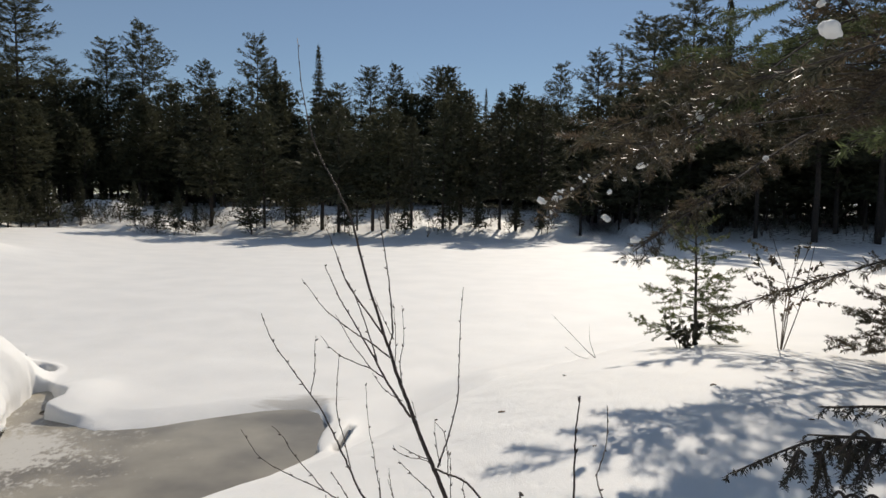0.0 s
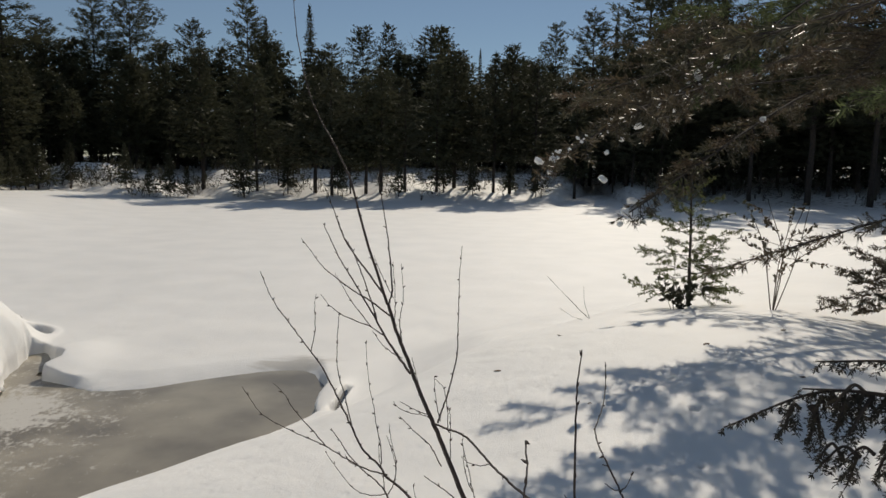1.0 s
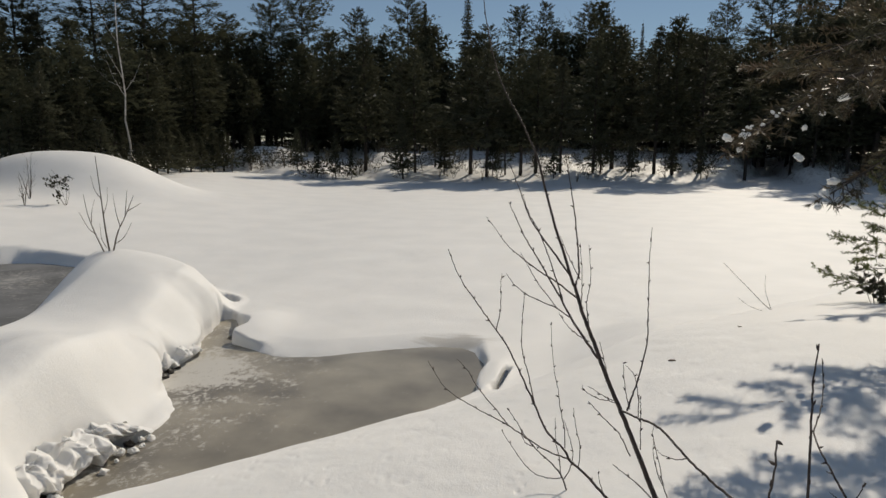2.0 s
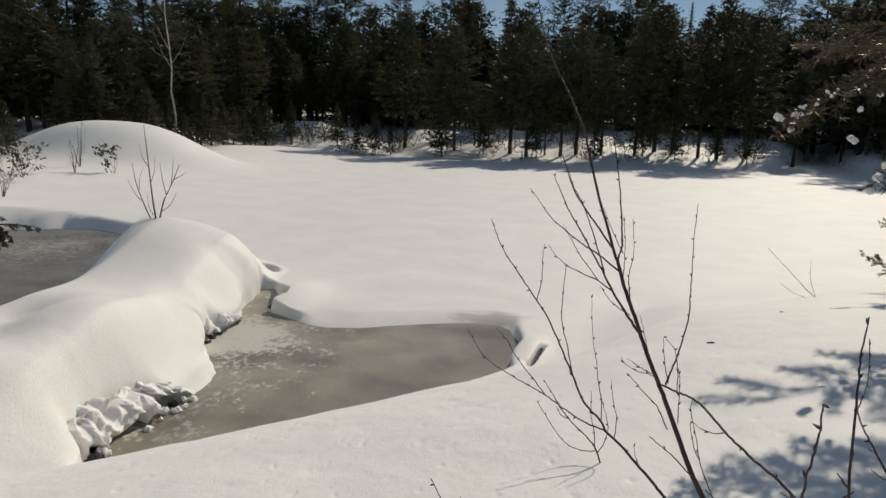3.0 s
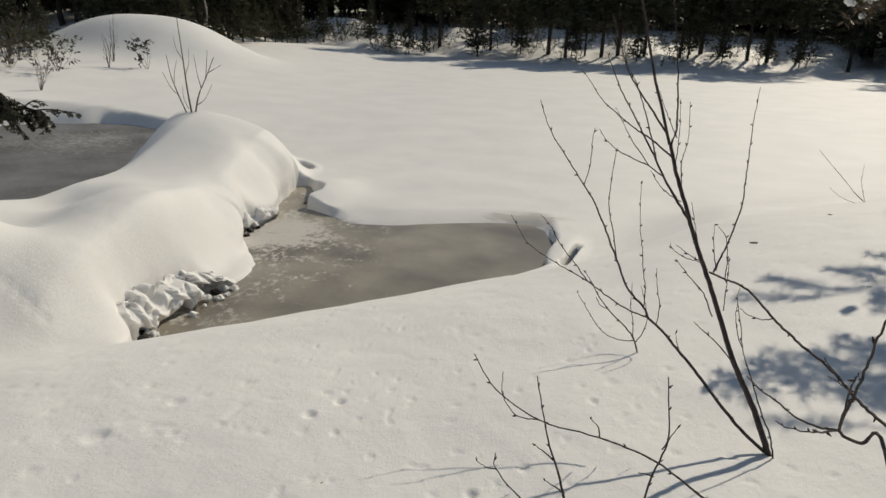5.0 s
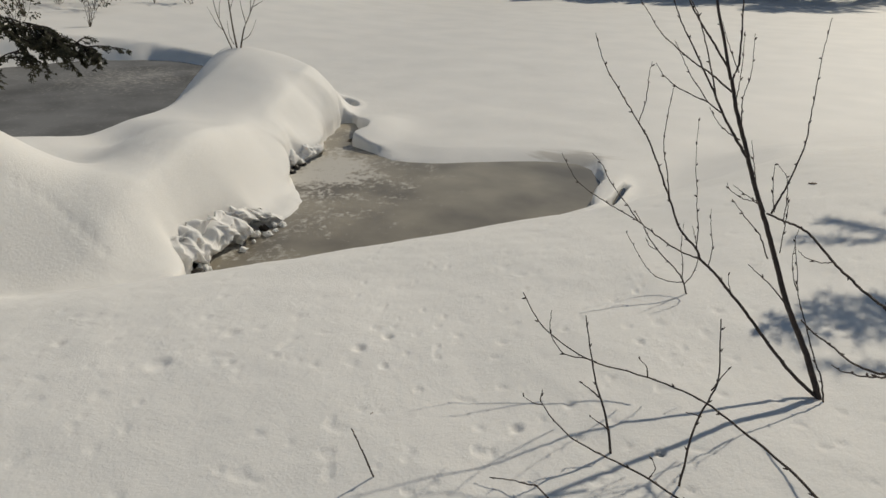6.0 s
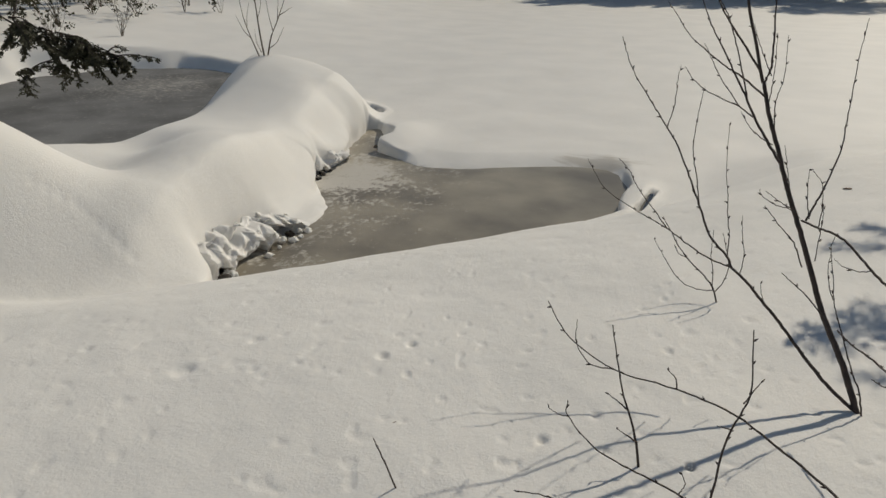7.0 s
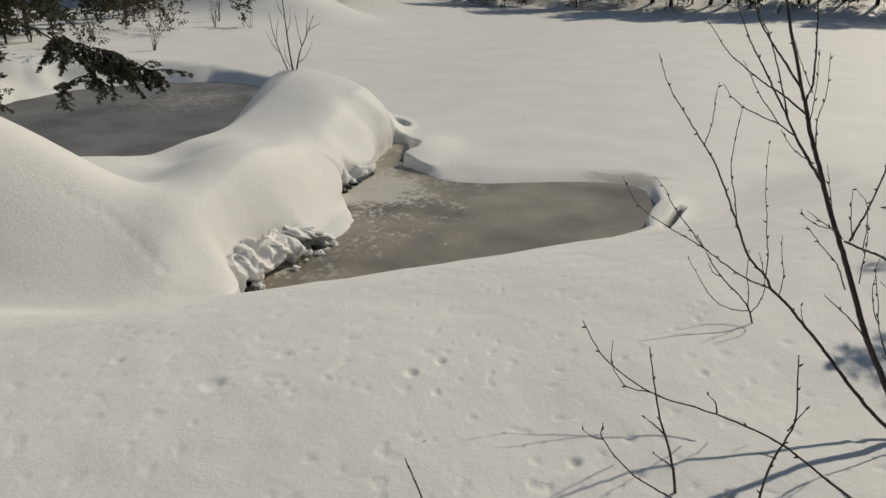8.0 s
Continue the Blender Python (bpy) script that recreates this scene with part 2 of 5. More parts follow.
def lattice(ix, iy, seed):
    n = (ix.astype(np.int64) * 374761393 + iy.astype(np.int64) * 668265263 + seed * 144665) & 0x7fffffff
    n = ((n ^ (n >> 13)) * 1274126177) & 0x7fffffff
    return ((n ^ (n >> 16)) & 0xffff) / 65535.0


def rough(x, y, size, seed=0, octaves=3):
    """Smooth noise from -1 to 1 with features of that size."""
    total, gain, out = 0.0, 1.0, 0.0
    for o in range(octaves):
        u, w = x / size * 2 ** o + 17.3 * o, y / size * 2 ** o - 9.1 * o
        ix, iy = np.floor(u), np.floor(w)
        fx, fy = u - ix, w - iy
        fx, fy = fx * fx * (3 - 2 * fx), fy * fy * (3 - 2 * fy)
        a, b = lattice(ix, iy, seed + o), lattice(ix + 1, iy, seed + o)
        c, d = lattice(ix, iy + 1, seed + o), lattice(ix + 1, iy + 1, seed + o)
        out = out + gain * (2 * (a + (b - a) * fx + (c - a) * fy + (a - b - c + d) * fx * fy) - 1)
        total += gain
        gain *= 0.5
    return out / total


def outside(x, y, poly):
    """Distance from the edge of an outline, negative inside it."""
    xs, ys = [p[0] for p in poly], [p[1] for p in poly]
    near = (x > min(xs) - 2.5) & (x < max(xs) + 2.5) & (y > min(ys) - 2.5) & (y < max(ys) + 2.5)
    if x.size > 50 and not near.all():
        out = np.full_like(x, 2.5)
        if near.any():
            out[near] = outside(x[near], y[near], poly)
        return out
    d, inside = np.full_like(x, 1e9), np.zeros(x.shape, bool)
    for (ax, ay), (bx, by) in zip(poly, poly[1:] + poly[:1]):
        ex, ey = bx - ax, by - ay
        t = np.clip(((x - ax) * ex + (y - ay) * ey) / (ex * ex + ey * ey), 0, 1)
        d = np.minimum(d, np.hypot(x - ax - t * ex, y - ay - t * ey))
        hit = ((ay > y) != (by > y)) & (x < ex * (y - ay) / (by - ay + 1e-12) + ax)
        inside ^= hit
    return np.where(inside, -d, d)


POND = [(-1.10, 6.10), (-1.27, 6.7), (-1.26, 7.6), (-1.58, 8.32), (-2.1, 8.3), (-2.75, 7.95), (-3.6, 7.45), (-4.1, 7.50), (-4.45, 7.74), (-4.82, 7.86), (-4.66, 8.25), (-4.98, 8.50),
        (-5.32, 9.02), (-5.52, 8.9), (-5.33, 8.45), (-5.22, 7.95), (-4.93, 7.5), (-4.84, 7.15), (-4.98, 6.6), (-4.4, 6.1), (-4.05, 5.65), (-3.98, 5.15), (-4.17, 4.9), (-4.25, 4.55),
        (-4.18, 4.08), (-3.58, 3.25), (-2.82, 3.86), (-2.1, 4.62)]
POOL = [(-6.85, 5.2), (-7.05, 5.9), (-7.25, 6.9), (-7.45, 8.1), (-7.75, 9.4), (-8.6, 10.9), (-10.2, 11.9), (-12.2, 12.3), (-13.8, 11.4), (-14.4, 9.5),
        (-13.6, 7.4), (-12.2, 5.9), (-9.5, 4.9), (-7.2, 4.5)]


def rounded(poly, times=2):
    """Cuts the corners of an outline."""
    for _ in range(times):
        poly = [(a[0] * (1 - k) + b[0] * k, a[1] * (1 - k) + b[1] * k) for a, b in zip(poly, poly[1:] + poly[:1]) for k in (0.22, 0.78)]
    return poly


POND, POOL = rounded(POND, 1), rounded(POOL)
DIMPLES = [(-0.21, 1.69, 0.012, 0.06), (1.24, 2.99, 0.015, 0.05), (1.44, 3.59, 0.024, 0.10), (-1.35, 1.92, 0.022, 0.016), (-1.29, 2.05, 0.02, 0.014),
           (-0.64, 1.65, 0.018, 0.016), (-2.0, 1.55, 0.04, 0.012), (-1.9, 1.85, 0.03, 0.01)]


def shore_at(az):
    """How far off the wooded shore lies, by bearing in degrees."""
    left = ease(-35, -31, az) * ease(-17, -20, az)
    return 44.0 + 1.3 * np.sin(az * 0.33) + 0.8 * np.sin(az * 0.9 + 1) + 17 * np.exp(-((az - 13.2) / 2.0) ** 2) - 9 * ease(-30, -42, az) * (1 - left) + 5 * left + 7 * ease(15, 20, az)


def ground_height(x, y, fine=True):
    x, y = np.asarray(x, float), np.asarray(y, float)
    far, az = np.hypot(x, y), np.degrees(np.arctan2(x, y))
    lake = 0.10 + 0.02 * rough(x, y, 6.0, 3)
    # left-hand flats, with a domed drift on them
    flats = 0.75 * ease(-6.0, -18.0, x + 0.25 * (y - 9)) * ease(60, 40, far)
    dome = 1.42 * np.exp(-(((x + 20.6) / 4.1) ** 2 + ((y - 23.2) / 2.9) ** 2) ** 1.5)
    dome2 = 1.05 * np.exp(-(((x + 24.4) / 2.9) ** 2 + ((y - 47.5) / 2.2) ** 2) ** 1.4)
    # a long drift with a steep face, pointing out onto the pond
    u, w = (x + 20.6) * 0.90 - (y - 42.0) * 0.43, (x + 20.6) * 0.43 + (y - 42.0) * 0.90
    dome2 = dome2 + 0.34 * np.exp(-(u / 2.3) ** 4) * ease(-0.5, 0.15, w) * ease(3.5, 0.6, w)
    # the wooded shore
    r0 = shore_at(az)
    wood = 0.75 * ease(r0 - 1.5, r0 + 4, far) + 0.85 * ease(r0 + 3, r0 + 12, far) + 0.9 * ease(r0 + 12, r0 + 35, far) + 0.30 * rough(x, y, 3.5, 8) * ease(r0 - 1, r0 + 3, far)
    # the near bank
    s = (x - y + 6.9) / math.sqrt(2) + 0.05 * rough(x, y, 1.3, 5)
    up = 0.19 + 0.92 * (1 - np.exp(-np.maximum(s, 0) / 1.2))
    bank = np.where(s > 0, up, 0.19 * np.exp(np.minimum(s, 0) / 0.7))
    bank = bank - 0.042 * np.exp(-((s - 0.75) / 0.55) ** 2) * ease(0.3, -1.0, x)
    bank = bank + 0.30 * np.exp(-(((x - 2.3) / np.where(x < 2.3, 2.2, 1.5)) ** 2 + ((y - 5.0) / 2.2) ** 2)) + 0.12 * ease(0, 6, x - 1) * ease(-1, 1, s)
    bank = bank + 0.32 * np.exp(-((s + 0.6) / 1.3) ** 2) * ease(-0.6, 0.7, x) * ease(14, 9, y)
    z = np.maximum(lake + flats, 0) + wood + dome + dome2
    z = z + bank * ease(-3.2, -0.2, s)
    # the snow mound between pond and pool
    d1, d2 = outside(x, y, POND), outside(x, y, POOL)
    beyond = ((x + 5.3) * 0.45 + (y - 9.0) * 0.89)
    hump = 0.56 + 0.28 * np.exp(-(((x + 5.3) / 1.1) ** 2 + ((y - 4.7) / 1.0) ** 2)) + 0.46 * np.exp(-(((x + 6.8) / 1.3) ** 2 + ((y - 8.2) / 1.25) ** 2))
    west = ease(0.15, -0.55, x + 4.0 + 0.28 * (y - 4))
    hump = hump * west * ease(0.15, -1.1, s) * ease(0.9, -0.7, beyond) * ease(-9.8, -7.6, x)
    z = z + hump * ease(4.5, 3.0, np.abs(x + 6.2))
    z = z - 0.28 * np.exp(-(((x + 5.55) / 0.6) ** 2 + ((y - 4.15) / 0.6) ** 2))
    z = z + 1.1 * np.exp(-(((x + 6.1) / 1.1) ** 2 + ((y - 2.6) / 1.0) ** 2))
    z = z - 0.12 * np.exp(-(((x + 12.6) / 2.4) ** 2 + ((y - 12.0) / 2.2) ** 2))
    z = z + 0.16 * np.exp(-(((x + 5.35) / 0.5) ** 2 + ((y - 3.4) / 0.5) ** 2)) - 0.20 * np.exp(-(((x + 5.85) / 0.45) ** 2 + ((y - 4.92) / 0.42) ** 2))
    z = z + 0.15 * np.exp(-(((x + 4.75) / 0.42) ** 2 + ((y - 8.45) / 0.75) ** 2))
    if fine:
        z = z + 0.018 * rough(x, y, 0.9, 21) * ease(30, 12, far) + 0.005 * rough(x, y, 0.16, 31) * ease(9, 5, far)
        z = z - 0.0045 * ease(0.50, 0.72, rough(x, y, 0.06, 71, 2)) * ease(6.5, 4.5, far)
        few = random.Random(9)
        pits = [(few.uniform(-2.6, 1.0), few.uniform(1.3, 4.4), few.uniform(0.010, 0.022), few.uniform(0.003, 0.009)) for _ in range(90)]
        for px, py, r, depth in DIMPLES + pits:
            z = z - depth * np.exp(-(((x - px) ** 2 + (y - py) ** 2) / (r * r)) ** 1.6)
        # a line of small tracks over the left-hand drift
        line = [(-4.95, 3.10), (-4.71, 3.24), (-4.44, 3.25), (-4.06, 3.21)]
        track = sum(np.exp(-((x - a - (b - a) * t) ** 2 + (y - c - (d - c) * t) ** 2) / 0.03 ** 2) for (a, c), (b, d) in zip(line, line[1:]) for t in (0.0, 0.3, 0.62))
        z = z - 0.012 * np.minimum(track, 1)
        # slot by the tip of the pond, and the round pit by the mound
        c, si = math.cos(1.536), math.sin(1.536)
        u, w = (x + 0.975) * c + (y - 6.76) * si, -(x + 0.975) * si + (y - 6.76) * c
        z = z + 0.09 * np.exp(-(((x + 1.08) / 0.16) ** 2 + ((y - 7.0) / 0.6) ** 2))
        z = z - 0.50 * np.exp(-(u / 0.34) ** 4 - (w / 0.030) ** 6)
        u, w = -(x + 5.83) * 0.52 + (y - 9.66) * 0.86, (x + 5.83) * 0.86 + (y - 9.66) * 0.52
        z = z + 0.012 * np.exp(-((u / 0.42) ** 2 + (w / 0.26) ** 2 - 1.0) ** 2 / 0.2)
        z = z - 0.30 * np.exp(-((u / 0.31) ** 2 + (w / 0.17) ** 2) ** 5)
    # shores of pond and pool: rounded shoulder, steep face, bed below the ice
    if x.size > 50:
        around = sum(outside(x + 0.4 * math.cos(a), y + 0.4 * math.sin(a), POND) for a in np.arange(8) * math.pi / 4) / 8
        d1 = d1 + (around - d1) * ease(0.0, 0.35, d1)
    # undercut edge of the lake snow at the head of the channel
    lip = ease(-0.05, 0.10, x + 4.98 + 0.36 * (y - 7.5)) * ease(7.55, 7.75, y) * ease(9.5, 9.1, y) * ease(-4.0, -4.3, x)
    edge = d1 + (1 - lip) * (0.07 * rough(x, y, 0.6, 41) + 0.03 * rough(x, y, 0.14, 44)) * ease(-3.4, -4.0, x) * np.exp(-np.maximum(d1, 0) / 0.10) + 0.015 * rough(x, y, 0.3, 47)
    edge = edge - 0.16 * ease(0.75, 0.5, np.abs(y - 4.4)) * ease(-3.7, -3.85, x) * ease(0.45, 0.0, np.abs(d1))
    soft = 0.10 + 0.60 * ease(-3.6, -4.4, x) * ease(8.6, 7.8, y) + 0.40 * ease(6.9, 7.6, y) * ease(-4.2, -3.6, x) * ease(-1.3, -1.55, x)
    soft = soft * (1 - lip) + 0.045 * lip
    gentle = ease(6.9, 7.6, y) * ease(-4.2, -3.6, x) * ease(-1.3, -1.55, x)
    edge = edge + 0.10 * gentle
    k = np.clip(edge / soft, 0, 1)
    shoulder = np.sqrt(1 - (1 - k) ** 2) * (1 - gentle) + k * (1.6 - 0.6 * k) * gentle
    z = np.where(edge > 0, -0.05 + (z + 0.05) * shoulder, -0.05 - 0.35 * np.clip(-edge / 0.1, 0, 1))
    wall = 0.82 - 0.40 * ease(-6.6, -7.2, x) * ease(5.2, 6.2, y) * ease(-9.2, -8.6, x) - 0.50 * ease(-8.6, -9.2, x) * ease(8.6, 9.6, y) + 0.5 * ease(-12.8, -13.8, x) * ease(10.8, 9.8, y)
    k2 = np.clip((d2 + 0.16 * rough(x, y, 0.9, 51) * ease(-6.8, -8.0, x)) / wall, 0, 1)
    rise = (0.5 - 0.5 * np.cos(k2 * math.pi)) ** 0.85
    z = np.where(d2 < wall, -0.02 + (z + 0.02) * rise, z)
    z = np.where(d2 < -0.1, np.minimum(z, -0.05 - 0.2 * np.clip((-d2 - 0.1) / 0.3, 0, 1)), z)
    return z


def ground_at(x, y):
    return float(ground_height(np.array([x]), np.array([y]))[0])


def build_ground():
    seen = np.radians(np.concatenate([np.arange(-68, -35.1, 0.26), np.arange(-35, -24.9, 0.12), np.arange(-24.8, -8.9, 0.26), np.arange(-8.86, -7.37, 0.08), np.arange(-7.3, 42.01, 0.26)]))
    rest = np.radians(np.arange(44.5, 290.5, 3.0))
    az = np.concatenate([seen, rest])
    r = np.concatenate([np.linspace(0.15, 0.95, 10), np.exp(np.arange(0, math.log(8.5), 0.0063)), np.exp(np.arange(math.log(8.52), math.log(12.2), 0.0035)), 12.25 * 1.006 ** np.arange(1, 60), 12.25 * 1.006 ** 59 * 1.016 ** np.arange(1, 46), np.arange(36.3, 58, 0.42), 58 * 1.03 ** np.arange(0, 12), 80.3 * 1.16 ** np.arange(1, 19)])
    A, Rr = np.meshgrid(az, r, indexing="ij")
    x, y = Rr * np.sin(A), Rr * np.cos(A)
    z = ground_height(x, y)
    # snow bulges out over the pond along the mound
    e = 0.02
    d = outside(x, y, POND)
    gx, gy = (outside(x + e, y, POND) - d) / e, (outside(x, y + e, POND) - d) / e
    over = (0.15 * np.exp(-((d - 0.16) / 0.13) ** 2) * ease(-3.5, -4.0, x) * (1 - ease(-0.05, 0.10, x + 4.98 + 0.36 * (y - 7.5)) * ease(7.4, 7.7, y)) * (1 - 0.75 * ease(0.75, 0.45, np.hypot(x + 4.1, (y - 4.45) * 0.8))) + 0.11 * np.exp(-((d - 0.08) / 0.06) ** 2) * ease(-1.7, -1.35, x)) * (0.8 + 0.4 * rough(x, y, 1.4, 61, 1)) * ease(0.0, 0.2, z)
    x, y = x - gx * over, y - gy * over
    n, m = A.shape
    verts = np.stack([x.ravel(), y.ravel(), z.ravel()], 1)
    i, j = np.meshgrid(np.arange(n), np.arange(m - 1), indexing="ij")
    i2 = (i + 1) % n
    faces = np.stack([i * m + j, i * m + j + 1, i2 * m + j + 1, i2 * m + j], -1).reshape(-1, 4)
    me = bpy.data.meshes.new("ground")
    me.from_pydata(verts.tolist(), [], faces.tolist() + [[k * m for k in range(n)][::-1]])
    me.polygons.foreach_set("use_smooth", [True] * len(me.polygons))
    me.materials.append(SNOW)
    me.update()
    return tagged(new("ground", me), "deep sunlit snow over a frozen pond and its banks", "snow", kind="structure")


build_ground()


def sheet(name, poly, z, mat, label, category):
    k = Kit()
    k.v = [Vector((x, y, z)) for x, y in poly] + [Vector((x, y, z - 0.03)) for x, y in poly]
    n = len(poly)
    k.f = [tuple(range(n))[::-1], tuple(range(n, 2 * n))] + [(i, (i + 1) % n, n + (i + 1) % n, n + i) for i in range(n)]
    return tagged(new(name, k.mesh(name, mat)), label, category, kind="structure")


def grown(poly, by):
    cx, cy = sum(p[0] for p in poly) / len(poly), sum(p[1] for p in poly) / len(poly)
    return [(x + by * (x - cx) / math.hypot(x - cx, y - cy), y + by * (y - cy) / math.hypot(x - cx, y - cy)) for x, y in poly]


sheet("water_pond", grown(POND, 0.25), 0.0, ICE, "grey-brown slushy ice filling an open hole in the snow", "ice")
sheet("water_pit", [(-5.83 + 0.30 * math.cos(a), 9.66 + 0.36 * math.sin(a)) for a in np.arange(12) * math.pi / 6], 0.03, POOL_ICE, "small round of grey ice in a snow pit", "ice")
# added dark sheet just under the slot's rim: stands in for its shade
sheet("slot_shade_sheet", [(-0.975 + 0.04 * math.cos(a), 6.77 + 0.33 * math.sin(a)) for a in np.arange(12) * math.pi / 6], 0.185, SLOT_SHADE, "near-black sheet standing in for the shade inside a slot in the snow", "water")
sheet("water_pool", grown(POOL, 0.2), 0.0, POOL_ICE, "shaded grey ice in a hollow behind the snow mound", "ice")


# ---- trees ----
def trunk_kit(height, radius, rng, sides=6, lean=0.02, bits=8):
    k = Kit()
    pts, drift = [], Vector((0, 0, -0.3))
    for i in range(bits + 1):
        pts.append(drift.copy())
        drift = drift + Vector((rng.uniform(-lean, lean) * height / bits, rng.uniform(-lean, lean) * height / bits, (height + 0.3) / bits))
    k.tube(pts, [radius * (1 - i / bits) ** 0.8 + 0.008 for i in range(bits + 1)], sides)
    return k, pts


def spray(kit, at, way, length, width, rng, count):
    """A flat-ish spray of needle blades round a twig."""
    side = way.cross(Vector((0, 0, 1)))
    side = side.normalized() if side.length > 0.05 else Vector((1, 0, 0))
    up = side.cross(way)
    for _ in range(count):
        w = rng.uniform(-1.1, 1.1)
        d = (way * math.cos(w) + side * math.sin(w) + up * rng.uniform(-0.45, 0.35)).normalized()
        n = d.cross(sway(rng, 1) + Vector((0, 0, 0.6)))
        n = n.normalized() if n.length > 0.01 else side
        long, wide = length * rng.uniform(0.6, 1.3), width * rng.uniform(0.6, 1.3)
        kit.tri(at + n * wide * 0.4, at + d * long * 0.7 - n * wide, at + d * long + n * wide * 0.2)


def conifer(name, label, height, spread, clear, seed, needles, style, dense=1.0):
    """style: 'spire' narrow and drooping, 'fir' a full cone, 'pine' tiers of upswept plumes with gaps, 'plume' a tall white pine with uneven tiers, 'bare' few live branches."""
    rng = random.Random(seed)
    root = tagged(new(name), label, "tree")
    trunk, axis = trunk_kit(height, 0.008 * height + 0.03, rng)
    crown, wood, caught = Kit(), trunk, Kit()
    step = {"spire": 0.40, "fir": 0.44, "bushy": 0.46, "pine": 0.52, "plume": 0.66, "bare": 0.8}[style] * (height / 11) ** 0.5
    h = clear
    while h < height - 0.1:
        f = (h - clear) / (height - clear)
        base = axis[0].lerp(axis[-1], (h + 0.3) / (height + 0.3))
        if style == "spire":
            reach = spread * (1 - f) ** 0.85 * rng.uniform(0.75, 1.15) + 0.05
        elif style == "fir":
            reach = spread * (1 - f) ** 0.95 * rng.uniform(0.7, 1.15) + 0.05
        elif style == "bushy":
            reach = spread * (min(1, 0.55 + 1.6 * f) * (1 - f) ** 0.5) * rng.uniform(0.75, 1.15) + 0.1
        elif style == "pine":
            reach = spread * (min(1, 0.45 + 1.3 * f) * (1 - f) ** 0.55) * rng.uniform(0.55, 1.3) + 0.2
        elif style == "plume":
            reach = spread * (min(1, 0.5 + 1.2 * f) * (1 - f) ** 0.62) * rng.uniform(0.6, 1.25) + 0.25
        else:
            reach = spread * (1 - f) ** 0.7 * rng.uniform(0.4, 1.1) + 0.15
        count = {"spire": 6, "fir": 6, "bushy": 7, "pine": 6, "plume": 6, "bare": 4}[style]
        turn = rng.uniform(0, 6.28)
        for b in range(count):
            w = turn + 6.283 * b / count + rng.uniform(-0.35, 0.35)
            rise = {"spire": rng.uniform(-0.55, -0.15) + 0.6 * f, "fir": rng.uniform(-0.25, 0.1) + 0.5 * f,
                    "bushy": rng.uniform(-0.1, 0.25) + 0.4 * f, "pine": rng.uniform(-0.05, 0.3) + 0.35 * f, "plume": rng.uniform(-0.12, 0.2) + 0.45 * f * f, "bare": rng.uniform(-0.3, 0.2)}[style]
            out = Vector((math.cos(w), math.sin(w), rise))
            long = reach * (rng.uniform(0.45, 1.25) if style == "plume" else rng.uniform(0.7, 1.2))
            tip = base + out * long + Vector((0, 0, {"pine": 0.10, "plume": 0.16}.get(style, 0.04) * long))
            if long > 0.5 and style in ("pine", "plume"):
                wood.tube([base, tip], [0.010 + 0.010 * long, 0.004], 3)
            for _ in range({"pine": 2, "plume": 1}.get(style, 3)):
                c = base.lerp(tip, rng.uniform(0.15, 0.7)) + sway(rng, 0.12 * long)
                a, b = sway(rng, 0.16 + 0.13 * long), sway(rng, 0.16 + 0.13 * long)
                crown.tri(c, c + a + Vector((0, 0, 0.1)), c + b - Vector((0, 0, 0.1)))
            n = max(3, int(dense * long / {"pine": 0.22, "plume": 0.34}.get(style, 0.27)))
            start = {"spire": 0.1, "fir": 0.15, "bushy": 0.25, "pine": 0.38, "plume": 0.30, "bare": 0.5}[style]
            for i in range(n):
                t = start + (1 - start) * (i + rng.random()) / n
                at = base.lerp(tip, t) + sway(rng, 0.05)
                way = (out + sway(rng, 0.35)).normalized()
                if style == "plume":
                    at = at + sway(rng, 0.10 * long)
                    spray(crown, at, (way + Vector((0, 0, 0.25))).normalized(), 0.42 * (1.1 - 0.35 * f), 0.040, rng, 6)
                    continue
                size = (0.52 * (1.15 - 0.4 * t) if style != "pine" else 0.44) * (1 - 0.68 * f ** 1.5) * dense ** -0.28
                spray(crown, at, way, size * (0.6 + 0.04 * height), (0.090 if style != "pine" else 0.065) * (1 - 0.55 * f) * dense ** -0.28, rng, 4 if style != "pine" else 6)
                if rng.random() < 0.007:
                    spray(caught, at + Vector((0, 0, 0.05)), way, 0.18, 0.09, rng, 2)
        h += step * rng.uniform(0.7, 1.3) * (1 - 0.45 * f)
    for i in range(5):
        spray(crown, axis[-1] - Vector((0, 0, 0.10 * i)), Vector((0, 0, 1)), 0.22, 0.025, rng, 2)
    part("trunk", trunk, BARK, root)
    part("crown", crown, needles, root)
    tagged(part("snow", caught, SNOW, root, "patches of snow caught in the branches"), kind="stuff")
    return root


